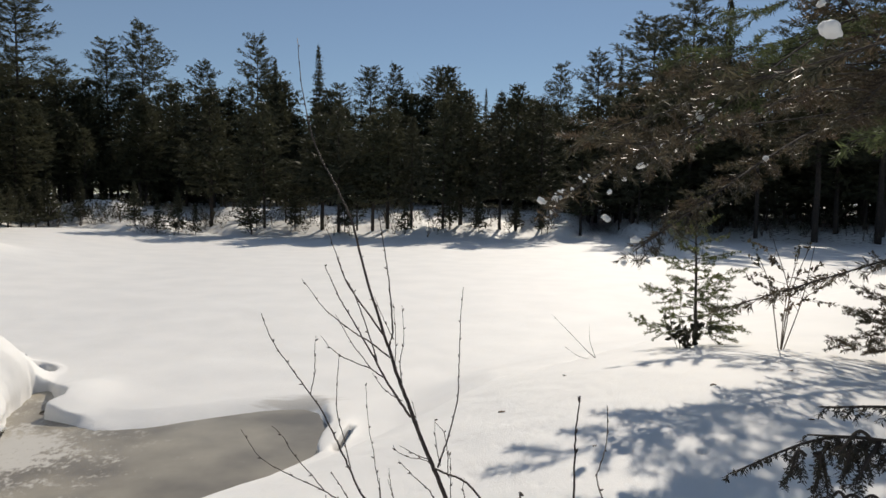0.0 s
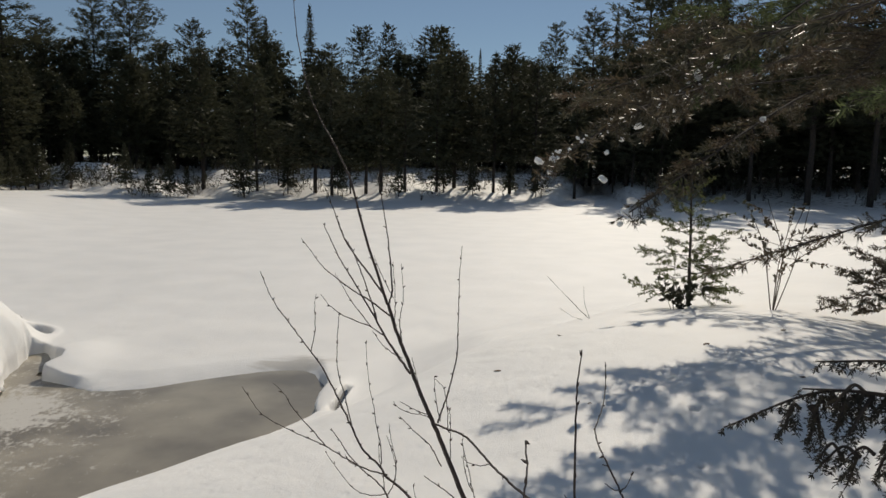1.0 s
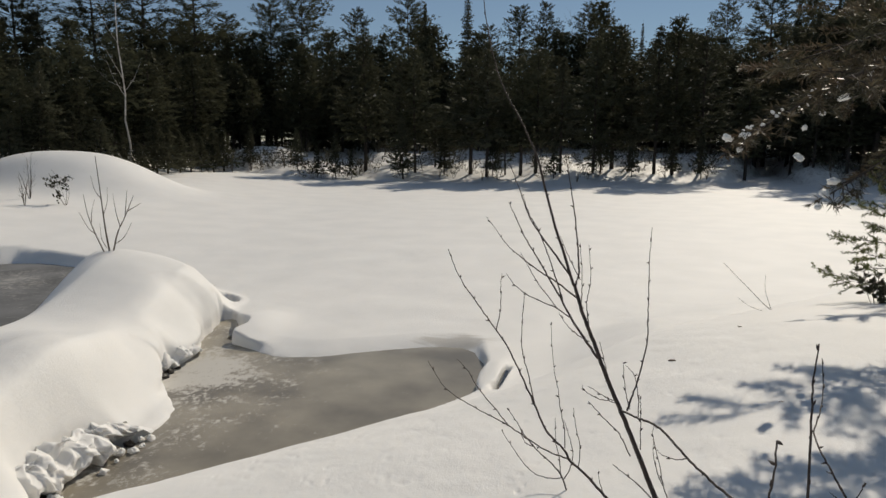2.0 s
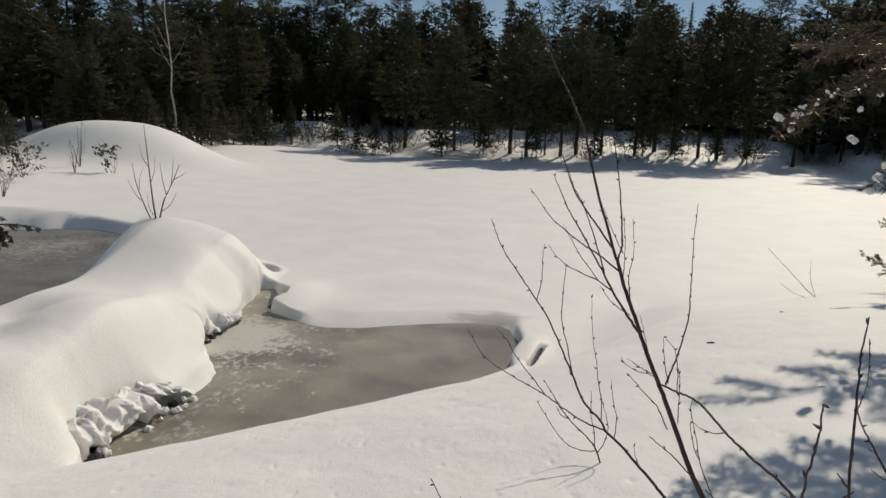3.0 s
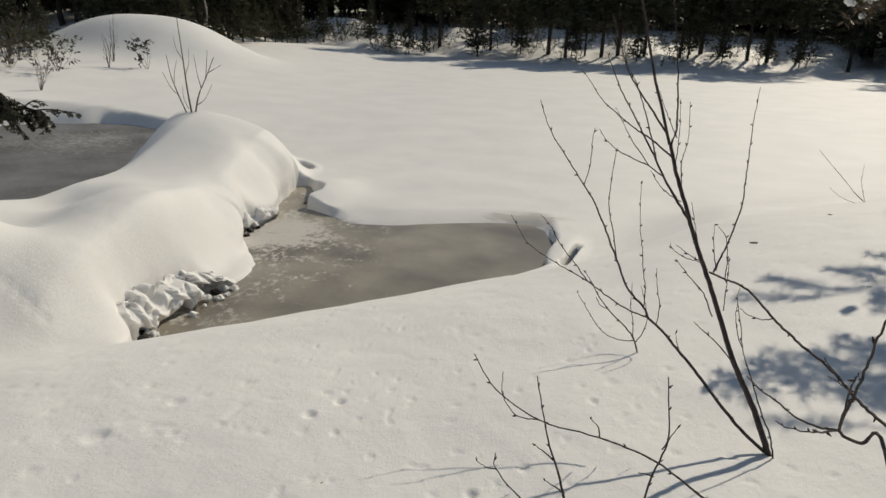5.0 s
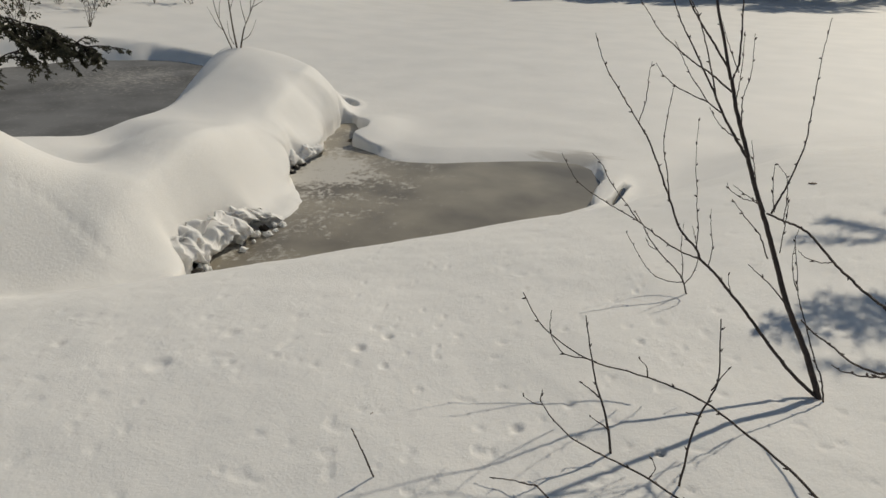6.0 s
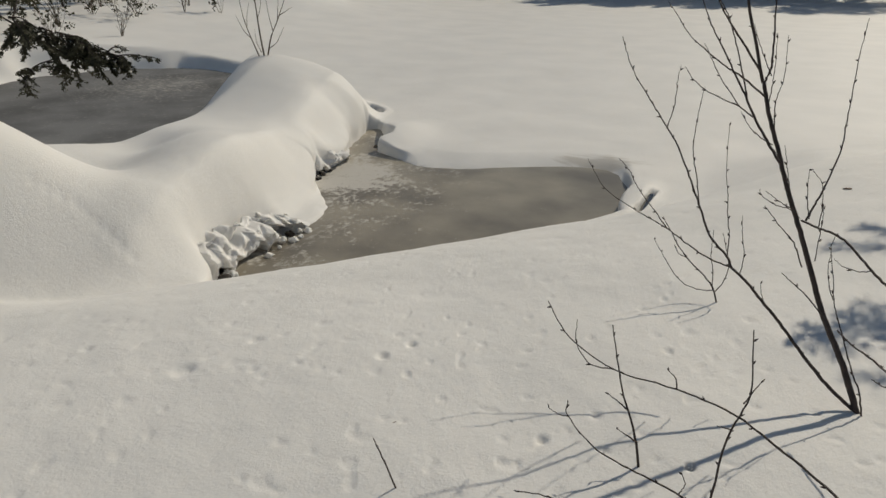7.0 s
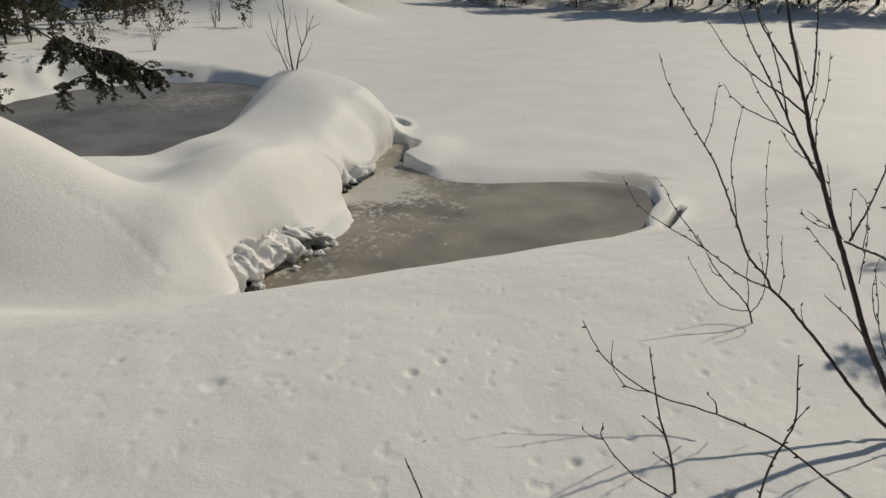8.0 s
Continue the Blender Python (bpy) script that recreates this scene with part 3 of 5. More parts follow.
def bare_tree(name, label, category, height, radius, seed, mat, forks=3, limbs=14, twigs=5, spread=0.5):
    """A leafless tree or shrub: leaning stems, limbs and twigs."""
    rng = random.Random(seed)
    root = tagged(new(name), label, category)
    for s in range(forks):
        k = Kit()
        w = rng.uniform(0, 6.28)
        lean = Vector((math.cos(w), math.sin(w), 0)) * (spread * rng.uniform(0.2, 1.0) if forks > 1 else 0.04)
        tall = height * (1 if s == 0 else rng.uniform(0.55, 0.95))
        pts, p = [], Vector((0, 0, -0.1))
        for i in range(9):
            pts.append(p.copy())
            p = p + (Vector((0, 0, 1)) + lean * (0.6 + i * 0.06) + sway(rng, 0.10)) * tall / 8.5
        k.tube(pts, [radius * (1 - i / 9) ** 0.9 + 0.0018 for i in range(9)], 6)
        for _ in range(limbs):
            i = rng.randint(2, 7)
            a = pts[i].lerp(pts[i + 1], rng.random())
            w = rng.uniform(0, 6.28)
            d = Vector((math.cos(w), math.sin(w), rng.uniform(0.5, 1.6))).normalized()
            long = tall * rng.uniform(0.10, 0.26) * (1.2 - i / 12)
            q = [a, a + d * long * 0.5 + sway(rng, 0.03 * long), a + d * long + Vector((0, 0, 0.12 * long))]
            k.tube(q, [radius * 0.36 * (1 - i / 11), radius * 0.22 * (1 - i / 11), 0.0012], 4)
            for _ in range(twigs):
                b = q[0].lerp(q[2], rng.uniform(0.3, 0.95))
                e = (d + sway(rng, 0.8)).normalized() * long * rng.uniform(0.2, 0.5)
                k.tube([b, b + e], [radius * 0.12, 0.001], 3)
        part("stem" if forks > 1 else "trunk", k, mat, root)
    return root


def tufted_limb(wood, leaves, start, end, sag, seed, tuft=0.075, gap=0.05, radius=0.014, needles=14, width=0.0022, side_len=0.4, droop=0.0, bend=0.07, bare=0.12):
    """A near pine or fir limb with side twigs that end in brushes of needles."""
    rng = random.Random(seed)
    a, b = Vector(start), Vector(end)
    mid = a.lerp(b, 0.5) + Vector((0, 0, sag)) + sway(rng, bend * (b - a).length)
    line = curve_points([a, mid, b], 8)
    n = len(line)
    wood.tube(line, [radius * (1 - 0.8 * i / n) for i in range(n)], 5)
    whole = (b - a).length
    count = int(whole * (1.12 - bare) / gap)
    for i in range(count):
        t = bare + (1 - bare) * (i + rng.random()) / count
        at = line[min(n - 1, int(t * (n - 1)))].lerp(line[min(n - 1, int(t * (n - 1)) + 1)], (t * (n - 1)) % 1)
        way = (b - a).normalized()
        side = way.cross(Vector((0, 0, 1))).normalized() * rng.choice((-1, 1))
        d = (way * rng.uniform(0.35, 0.9) + side * rng.uniform(0.4, 0.9) + Vector((0, 0, rng.uniform(-0.35, 0.35) - droop))).normalized()
        long = side_len * rng.uniform(0.35, 1.0) * (1.15 - 0.75 * (t - bare + 0.12))
        tip = at + d * long + Vector((0, 0, -droop * 0.3 * long))
        wood.tube([at, tip], [radius * 0.28, 0.0012], 3)
        brushes = max(1, int(long / (tuft * 0.7)))
        for j in range(brushes):
            c = at.lerp(tip, 0.25 + 0.75 * (j + 1) / brushes)
            for _ in range(needles):
                e = (d * rng.uniform(0.3, 1.2) + sway(rng, 0.85)).normalized()
                m = e.cross(sway(rng, 1))
                m = m.normalized() if m.length > 0.01 else side
                leaves.blade(c, e, m, tuft * rng.uniform(0.6, 1.15), width * rng.uniform(0.7, 1.3))


def frond_limb(wood, leaves, start, end, sag, seed, twig, gap, needle, width, droop):
    """A fir or hemlock bough: alternate drooping twigs, each a flat double row of short needles."""
    rng = random.Random(seed)
    a, b = Vector(start), Vector(end)
    line = curve_points([a, a.lerp(b, 0.5) + Vector((0, 0, sag)) + sway(rng, 0.06 * (b - a).length), b], 8)
    n = len(line)
    wood.tube(line, [0.0055 * (1 - 0.8 * i / n) + 0.001 for i in range(n)], 5)
    way = (b - a).normalized()
    flat = way.cross(Vector((0, 0, 1))).normalized()

    def row(p, q):
        d = (q - p).normalized()
        side = d.cross(Vector((0, 0, 1)) + sway(rng, 0.7))
        side = side.normalized() if side.length > 0.05 else flat
        count = max(3, int((q - p).length / (needle * 0.42)))
        for j in range(count):
            c = p.lerp(q, (j + rng.random()) / count)
            for sign in (-1, 1):
                e = (d * rng.uniform(0.5, 1.0) + side * sign * rng.uniform(0.5, 1.0) + sway(rng, 0.35)).normalized()
                m = e.cross(d.cross(side) + sway(rng, 0.6))
                leaves.blade(c, e, m.normalized() if m.length > 0.01 else side, needle * rng.uniform(0.7, 1.2), width * rng.uniform(0.7, 1.3))

    count = max(4, int((b - a).length / gap))
    for i in range(count):
        t = 0.10 + 0.90 * (i + rng.random()) / count
        k = min(n - 2, int(t * (n - 1)))
        at = line[k].lerp(line[k + 1], t * (n - 1) - k)
        d = (way * rng.uniform(0.5, 0.9) + flat * (1 if i % 2 else -1) * rng.uniform(0.4, 0.9) + Vector((0, 0, rng.uniform(-0.2, 0.15) - droop))).normalized()
        tip = at + d * twig * rng.uniform(0.4, 1.0) * (1.1 - 0.6 * t) + Vector((0, 0, -0.2 * droop * twig))
        wood.tube([at, tip], [0.0016, 0.0008], 3)
        row(at, tip)
        for _ in range(2):
            c = at.lerp(tip, rng.uniform(0.3, 0.8))
            row(c, c + (d + sway(rng, 0.7) - Vector((0, 0, 0.4 * droop))).normalized() * (tip - at).length * 0.45)
    row(line[n // 2], line[-1])


def snow_lump(at, size, seed, squash=0.7, stretch=1.0, turn=0.0, knobs=0.8):
    """A cap of snow caught on a branch."""
    bm = bmesh.new()
    bmesh.ops.create_icosphere(bm, subdivisions=3, radius=1)
    for v in bm.verts:
        v.co *= 1 + knobs * (0.65 * noise.noise(v.co * 1.5 + Vector((seed * 3.1, 0, 0))) + 0.45 * noise.noise(v.co * 3.3 + Vector((0, seed, 0))) + 0.22 * noise.noise(v.co * 8))
        v.co = Vector((v.co.x * stretch, v.co.y, v.co.z * squash)) * size
    bmesh.ops.rotate(bm, verts=bm.verts, matrix=Euler((seed * 1.3 % 0.9, seed * 0.7 % 0.8, 0)).to_matrix())
    me = bpy.data.meshes.new("snow_clump")
    bm.to_mesh(me)
    bm.free()
    me.polygons.foreach_set("use_smooth", [True] * len(me.polygons))
    me.materials.append(SNOW)
    ob = new("snow_clump", me)
    ob.matrix_basis = Matrix.Translation(at) @ pose(0, 0, 0, 0, 0, turn)
    return tagged(ob, "lump of white snow caught on a pine branch", "snow", "snow clumps on branches")


# ---- the wood across the pond ----
LABELS = {"pine": "tall dark-green white pine with tiered plumes of needles", "spire": "slender dark spruce with a pointed crown",
          "fir": "dense dark-green conifer at the edge of the wood", "bushy": "full rounded dark-green young pine in the wood", "young": "young dark conifer with a bare lower trunk in snow"}
KINDS = {}
for style, count in (("pine", 2), ("spire", 2), ("fir", 3), ("bushy", 4)):
    for i in range(count):
        tall = {"pine": 14.0, "spire": 12.0, "fir": 10.0, "bushy": 9.0}[style]
        ob = conifer({"pine": "pine_tree", "spire": "spruce_tree", "fir": "fir_tree", "bushy": "pine_tree"}[style], LABELS[style], tall,
                     {"pine": 3.1, "spire": 1.6, "fir": 2.5, "bushy": 2.0}[style], {"pine": 3.0, "spire": 1.8, "fir": 2.6, "bushy": 2.3}[style], 100 + 10 * i + count,
                     PINE if style in ("pine", "bushy") else SPRUCE, style)
        ob["group"] = "wood across the pond"
        KINDS.setdefault(style, []).append((ob, tall))
for style, count in (("plume", 4), ("spire", 2)):
    for i in range(count):
        tall = {"plume": 16.0, "spire": 13.0}[style]
        ob = conifer({"plume": "pine_tree", "spire": "spruce_tree"}[style], LABELS["pine" if style == "plume" else style], tall, {"plume": 3.9, "spire": 1.7}[style],
                     {"plume": 5.0, "spire": 1.5}[style], 500 + 10 * i + count, PINE if style == "plume" else SPRUCE, style, 4.2 if style == "plume" else 3.0)
        ob["group"] = "wood across the pond"
        KINDS.setdefault("tall_" + style, []).append((ob, tall))
for i in range(3):
    ob = conifer("young_fir", LABELS["young"], 5.0, 1.5, 0.9, 300 + i, SPRUCE, "fir")
    ob["group"] = "young trees along the far shore"
    KINDS.setdefault("young", []).append((ob, 5.0))
PLACED = set()


def stand(style, pick, x, y, height, turn, widen=1.0):
    ob, tall = KINDS[style][pick % len(KINDS[style])]
    k = height / tall
    m = pose(x, y, ground_at(x, y) - 0.05, 0, 0, turn) @ Matrix.Diagonal((k * widen, k * widen, k, 1))
    if ob.name in PLACED:
        return copy_thing(ob, m)
    PLACED.add(ob.name)
    ob.matrix_basis = m
    return ob


def by_bearing(az, far):
    return far * math.sin(radians(az)), far * math.cos(radians(az))


# trees that stand out against the sky: kind, bearing, distance, elevation of the top in degrees, width
SKYLINE = [("pine", -32.0, 62, 14.1, 1.15), ("pine", -23.9, 70, 12.6, 1.04), ("pine", -26.2, 69, 11.2, 1.09), ("pine", -29.6, 68, 9.6, 1.15),
           ("pine", -19.4, 70, 10.0, 0.80), ("pine", -15.3, 70, 12.3, 0.80), ("spire", -10.4, 70, 12.3, 0.8), ("pine", -8.7, 71, 12.1, 0.90),
           ("pine", -6.2, 69, 10.3, 0.80), ("pine", -4.1, 69, 10.6, 0.72), ("pine", -0.55, 70, 11.8, 0.90), ("spire", 2.15, 70, 9.1, 0.7),
           ("spire", 3.5, 71, 7.6, 0.7), ("pine", 9.7, 70, 10.7, 0.72), ("pine", 12.8, 62, 13.3, 1.01), ("spire", 14.5, 60, 13.5, 0.8),
           ("pine", 17.0, 55, 13.8, 1.15), ("pine", 20.0, 52, 14.9, 1.15), ("spire", 22.5, 54, 13.0, 0.9), ("pine", 25.0, 51, 15.4, 1.15),
           ("pine", 29.0, 50, 14.4, 1.15), ("pine", 33.0, 49, 15.4, 1.15), ("spire", -13.9, 69, 9.1, 0.9), ("spire", -17.5, 70, 9.1, 0.8),
           ("pine", -35.6, 56, 12.9, 1.15), ("pine", -39.0, 52, 12.9, 1.15), ("pine", -43.9, 50, 13.4, 1.15), ("pine", -48.0, 47, 13.4, 1.15),
           ("pine", -53.0, 45, 13.4, 1.15), ("pine", -58.0, 45, 13.4, 1.15), ("pine", -21.9, 68, 9.4, 0.87), ("pine", -12.2, 68, 8.7, 0.87)]
rng = random.Random(5)
for i, (style, az, far, el, wide) in enumerate(SKYLINE):
    x, y = by_bearing(az, far)
    stand("tall_plume" if style == "pine" else "tall_spire", i, x, y, 2.7 + far * math.tan(radians(el)) - ground_at(x, y), rng.uniform(0, 360), wide)


def canopy(az):
    """Elevation of the general treetops, in degrees."""
    return 7.9 + 1.0 * float(ease(-16, -11, az) * ease(7, 3, az)) + 1.0 * float(ease(-24, -34, az)) + 2.6 * float(ease(11, 19, az)) + 0.4 * math.sin(az * 1.7)


# the front row on the shore: bare lower trunks, crowns that shade the pond
az = -19.0
while az < 9.6:
    far = float(shore_at(np.array([az]))[0]) + rng.uniform(0.6, 2.8)
    x, y = by_bearing(az, far)
    tall = 2.7 + far * math.tan(radians(rng.uniform(6.4, 8.4) + 1.0 * float(ease(-4, 2, az)))) - ground_at(x, y)
    stand(rng.choice(("bushy", "bushy", "pine", "fir")), rng.randint(0, 9), x, y, tall, rng.uniform(0, 360), rng.uniform(1.0, 1.3))
    az += rng.uniform(1.1, 3.0)
# a few lean trunks and saplings before it
for a, deep, tall in ((-15.9, -0.2, 4.2), (-12.4, 0.6, 3.4), (-8.3, 1.2, 4.6), (-3.2, 0.9, 3.0), (0.6, 1.4, 4.4), (3.1, 0.8, 3.2), (6.2, 1.1, 4.0), (8.4, 0.4, 3.6),
                      (-21.5, -2.6, 3.6), (-23.0, -2.0, 2.6), (-20.2, -3.4, 2.4), (-28.3, 0.8, 3.6), (-24.6, -0.6, 3.2)):
    stand("young", int(tall * 10), *by_bearing(a, float(shore_at(np.array([a]))[0]) + deep), tall, tall * 77, 0.9)
# the wood behind, past a sunlit strip of snow; nearer at both sides
az = -64.0
while az < 40:
    r0 = float(shore_at(np.array([az]))[0])
    back = 13.0 * float(ease(-19, -16, az) * ease(11, 9, az)) + 7.0 * float(ease(-34, -30, az) * ease(-15, -18, az))
    for depth, low, high, styles in ((3, 0.55, 0.9, ("fir", "bushy", "bushy")), (8, 0.75, 0.98, ("bushy", "bushy", "spire", "fir")),
                                     (13, 0.85, 1.0, ("spire", "bushy", "bushy")), (19, 0.88, 1.12, ("bushy", "pine", "spire"))):
        a = az + rng.uniform(-0.9, 0.9)
        far = r0 + back + depth + rng.uniform(-1.5, 2.5)
        x, y = by_bearing(a, far)
        height = (2.7 + far * math.tan(radians(canopy(a) * rng.uniform(low, high)))) - ground_at(x, y)
        stand(rng.choice(styles), rng.randint(0, 9), x, y, max(2.0, height), rng.uniform(0, 360), rng.uniform(0.95, 1.4))
    az += 1.15
# undergrowth that closes the wood near the ground
for az in np.arange(-62, 38, 0.95):
    r0 = float(shore_at(np.array([az]))[0])
    back = 12.0 * float(ease(-19, -16, az) * ease(11, 9, az)) + 7.0 * float(ease(-34, -30, az) * ease(-15, -18, az))
    x, y = by_bearing(float(az) + rng.uniform(-0.4, 0.4), r0 + back + rng.uniform(4, 9))
    stand("young", rng.randint(0, 9), x, y, rng.uniform(2.8, 4.2), rng.uniform(0, 360), 1.6)
    x, y = by_bearing(float(az) + rng.uniform(-0.4, 0.4), r0 + back + 23 + rng.uniform(-2, 2))
    stand("young", rng.randint(0, 9), x, y, rng.uniform(4, 5.5), rng.uniform(0, 360), 1.7)
for a, far, tall in ((-36.6, 34.5, 2.6), (-35.4, 38.5, 3.4), (-34.6, 41, 3.0), (-33.7, 43, 3.6), (-32.9, 45, 3.0), (-32.1, 46.5, 3.4), (-31.2, 47.5, 3.0), (-30.4, 48.5, 3.6),
                     (-37.8, 37, 3.0), (-39.2, 36, 3.4), (-36.2, 41, 4.0), (-34.0, 46, 4.2), (-41.0, 35.5, 3.2), (-43.0, 35, 3.4), (-45.0, 34.5, 3.2)):
    stand("young", int(far), *by_bearing(a, far), tall, far * 31, 1.5)
# one of each kind stands deep in the wood as well
for kind, obs in list(KINDS.items()):
    for i, (ob, tall) in enumerate(obs):
        if ob.name not in PLACED:
            x, y = by_bearing(-30 + 7 * i + 3 * len(kind), 64)
            stand(kind, i, x, y, 8.0, 40 * i)


# ---- bare shrubs and low growth along the shores ----
def drop(ob, x, y, turn=0.0, scale=1.0, sink=0.02):
    ob.matrix_basis = pose(x, y, ground_at(x, y) - sink, 0, 0, turn) @ Matrix.Diagonal((scale, scale, scale, 1))
    return ob


def again(ob, x, y, turn, scale=1.0, sink=0.02):
    return copy_thing(ob, pose(x, y, ground_at(x, y) - sink, 0, 0, turn) @ Matrix.Diagonal((scale / ob.scale[0], scale / ob.scale[0], scale / ob.scale[0], 1)))


birch = bare_tree("birch_tree", "slender leafless white birch before the dark wood", "tree", 11.0, 0.055, 71, BIRCH, 1, 7, 2, 0.12)
drop(birch, *by_bearing(-37.3, 38.5), 130)
for i, (az, far, tall) in enumerate(((-20.6, 74, 12.2), (-21.2, 75, 11.4), (-1.9, 74, 12.8), (5.2, 72, 10.6), (6.6, 73, 10.9), (7.8, 72, 10.4))):
    ob = bare_tree("bare_tree", "leafless grey tree among the conifers", "tree", tall, 0.07, 80 + i, GREY_BARK, 1, 34, 6)
    drop(ob, *by_bearing(az, far), 40 * i)

# mound shrub: three thin stems out of the snow
drop(bare_tree("bare_shrub", "thin leafless shrub beside the snow dome", "shrub", 1.7, 0.012, 91, GREY_BARK, 4, 9, 3, 0.35), -18.05, 18.62, 0)


def leafy_shrub(name, label, height, spread, seed, stems=5, leaves=60, leaf_mat=LEAF, size=0.05):
    """A small shrub with stiff stems and a few curled leaves left on it."""
    rng = random.Random(seed)
    root = tagged(new(name), label, "shrub")
    foliage = Kit()
    for s in range(stems):
        k = Kit()
        w = rng.uniform(0, 6.28)
        out = Vector((math.cos(w), math.sin(w), 0)) * spread * rng.uniform(0.3, 1)
        line = curve_points([(0, 0, -0.08), out * 0.45 + Vector((0, 0, height * 0.45)) + sway(rng, 0.17 * height), out + Vector((0, 0, height * rng.uniform(0.7, 1.0)))], 5)
        k.tube(line, [0.0032 * height * (1 - 0.8 * i / len(line)) + 0.002 for i in range(len(line))], 5)
        for _ in range(6):
            i = rng.randint(3, len(line) - 2)
            d = (out.normalized() * rng.uniform(0.2, 1) + sway(rng, 0.7) + Vector((0, 0, 0.5))).normalized() * height * rng.uniform(0.12, 0.3)
            k.tube([line[i], line[i] + d], [0.0024 * height, 0.0010], 4)
            for _ in range(leaves // (stems * 6)):
                at = line[i] + d * rng.uniform(0.3, 1.0)
                e = (d.normalized() + sway(rng, 1.0)).normalized()
                m = e.cross(sway(rng, 1) + Vector((0, 0, 0.2)))
                m = m.normalized() if m.length > 0.01 else Vector((1, 0, 0))
                foliage.blade(at, e, m, size * rng.uniform(0.6, 1.3), size * rng.uniform(0.2, 0.35))
        part("stem", k, TWIG if leaves else GREY_BARK, root)
    if leaves:
        part("leaves", foliage, leaf_mat, root, "curled dark leaves")
    return root


def mound_bush(x, y):
    """A few curved stems that fork into a V."""
    root = tagged(new("bare_shrub"), "leafless grey shrub with forked stems on the snow mound", "shrub")
    g = ground_at(x, y)
    rng = random.Random(77)
    for name, r0, bends in (("stem", 0.011, ((0.02, -0.1), (-0.03, 0.35), (-0.06, 0.85), (-0.10, 1.45))), ("stem", 0.010, ((0.05, -0.1), (0.16, 0.27), (0.30, 0.52), (0.46, 0.84))),
                            ("stem", 0.008, ((-0.04, -0.1), (-0.17, 0.22), (-0.28, 0.55), (-0.33, 0.88))), ("twig", 0.005, ((0.21, 0.36), (0.16, 0.60), (0.13, 0.88))),
                            ("twig", 0.005, ((0.30, 0.52), (0.33, 0.72), (0.36, 0.94))), ("twig", 0.005, ((0.34, 0.60), (0.46, 0.66), (0.58, 0.72))), ("twig", 0.005, ((-0.18, 0.26), (-0.30, 0.38), (-0.42, 0.62))),
                            ("twig", 0.004, ((-0.24, 0.45), (-0.22, 0.62), (-0.16, 0.80))), ("twig", 0.004, ((-0.05, 0.55), (0.03, 0.75), (0.05, 0.98))), ("twig", 0.004, ((-0.06, 0.8), (-0.15, 0.95), (-0.19, 1.15))),
                            ("twig", 0.005, ((0.10, 0.10), (0.26, 0.20), (0.40, 0.42))), ("twig", 0.004, ((-0.03, 0.05), (-0.10, 0.2), (-0.11, 0.42)))):
        k = Kit()
        off = rng.uniform(-0.06, 0.06)
        line = curve_points([Vector((x + 0.61 * r - 0.64 * off * h, y + 0.51 * r + 0.77 * off * h, g + 0.92 * h)) for r, h in bends], 5)
        k.tube(line, [1.3 * r0 * (1 - 0.75 * i / len(line)) for i in range(len(line))], 5)
        part(name, k, TWIG, root)
    return root


mound_bush(-6.80, 8.22)
drop(leafy_shrub("leafy_shrub", "small dark evergreen shrub poking out of snow", 1.15, 0.5, 12, 5, 160, SPRUCE, 0.11), -16.26, 18.14)
brush = leafy_shrub("leafy_shrub", "low dark brush half buried in snow at the shore", 1.1, 0.9, 13, 8, 300, SPRUCE, 0.085)
drop(brush, -17.2, 15.6)
bare = bare_tree("bare_shrub", "low leafless shrub in snow at the shore", "shrub", 1.1, 0.010, 92, TWIG, 5, 8, 3, 0.7)
drop(bare, -16.9, 17.2)
brush["group"] = bare["group"] = "brush along the shores"
rng = random.Random(21)
for x, y, k in ((-17.9, 14.6, 1.2), (-18.8, 15.4, 1.3), (-16.4, 14.4, 0.9), (-19.6, 16.4, 1.2), (-20.4, 17.6, 1.1), (-22.5, 19.0, 1.2), (-24.5, 21.0, 1.3), (-16.2, 12.2, 1.1), (-15.2, 11.2, 1.0), (-14.6, 12.6, 0.8), (-17.0, 11.0, 1.3)):
    again(brush if rng.random() < 0.6 else bare, x, y, rng.uniform(0, 360), k)
for az in np.arange(-34, 34, 0.40):
    a = float(az) + rng.uniform(-0.5, 0.5)
    far = float(shore_at(np.array([a]))[0]) + rng.uniform(-0.5, 10 if -18 < a < 10 else 4)
    if not 10.5 < a < 17:
        again(brush if rng.random() < 0.45 else bare, *by_bearing(a, far), rng.uniform(0, 360), rng.uniform(0.6, 1.5))
for a, deep, k in ((-24.2, -2.6, 1.1), (-23.4, -3.0, 1.3), (-22.6, -2.4, 1.2), (-21.8, -3.2, 1.0), (-20.8, -3.0, 1.1), (-29.8, -0.6, 1.0), (-30.6, -0.4, 1.2), (-31.6, -1.0, 1.0),
                   (-32.8, -0.8, 1.1), (-28.4, 0.2, 0.9), (-26.9, 1.0, 1.0), (-25.6, 0.4, 0.9)):
    again(brush if k > 1.05 else bare, *by_bearing(a, float(shore_at(np.array([a]))[0]) + deep), 90 * k * a, k)
for i, (az, far, tall) in enumerate(((-61, 19, 3.2), (-58.5, 20, 2.6), (-57, 22, 3.8), (-63, 22, 4.2), (-55.5, 24, 3.0), (-52.5, 26, 2.6), (-50.5, 28, 3.2), (-48.5, 30, 2.8), (-60, 17.4, 1.6))):
    stand("young", i, *by_bearing(az, far), tall, 70 * i, 1.25)


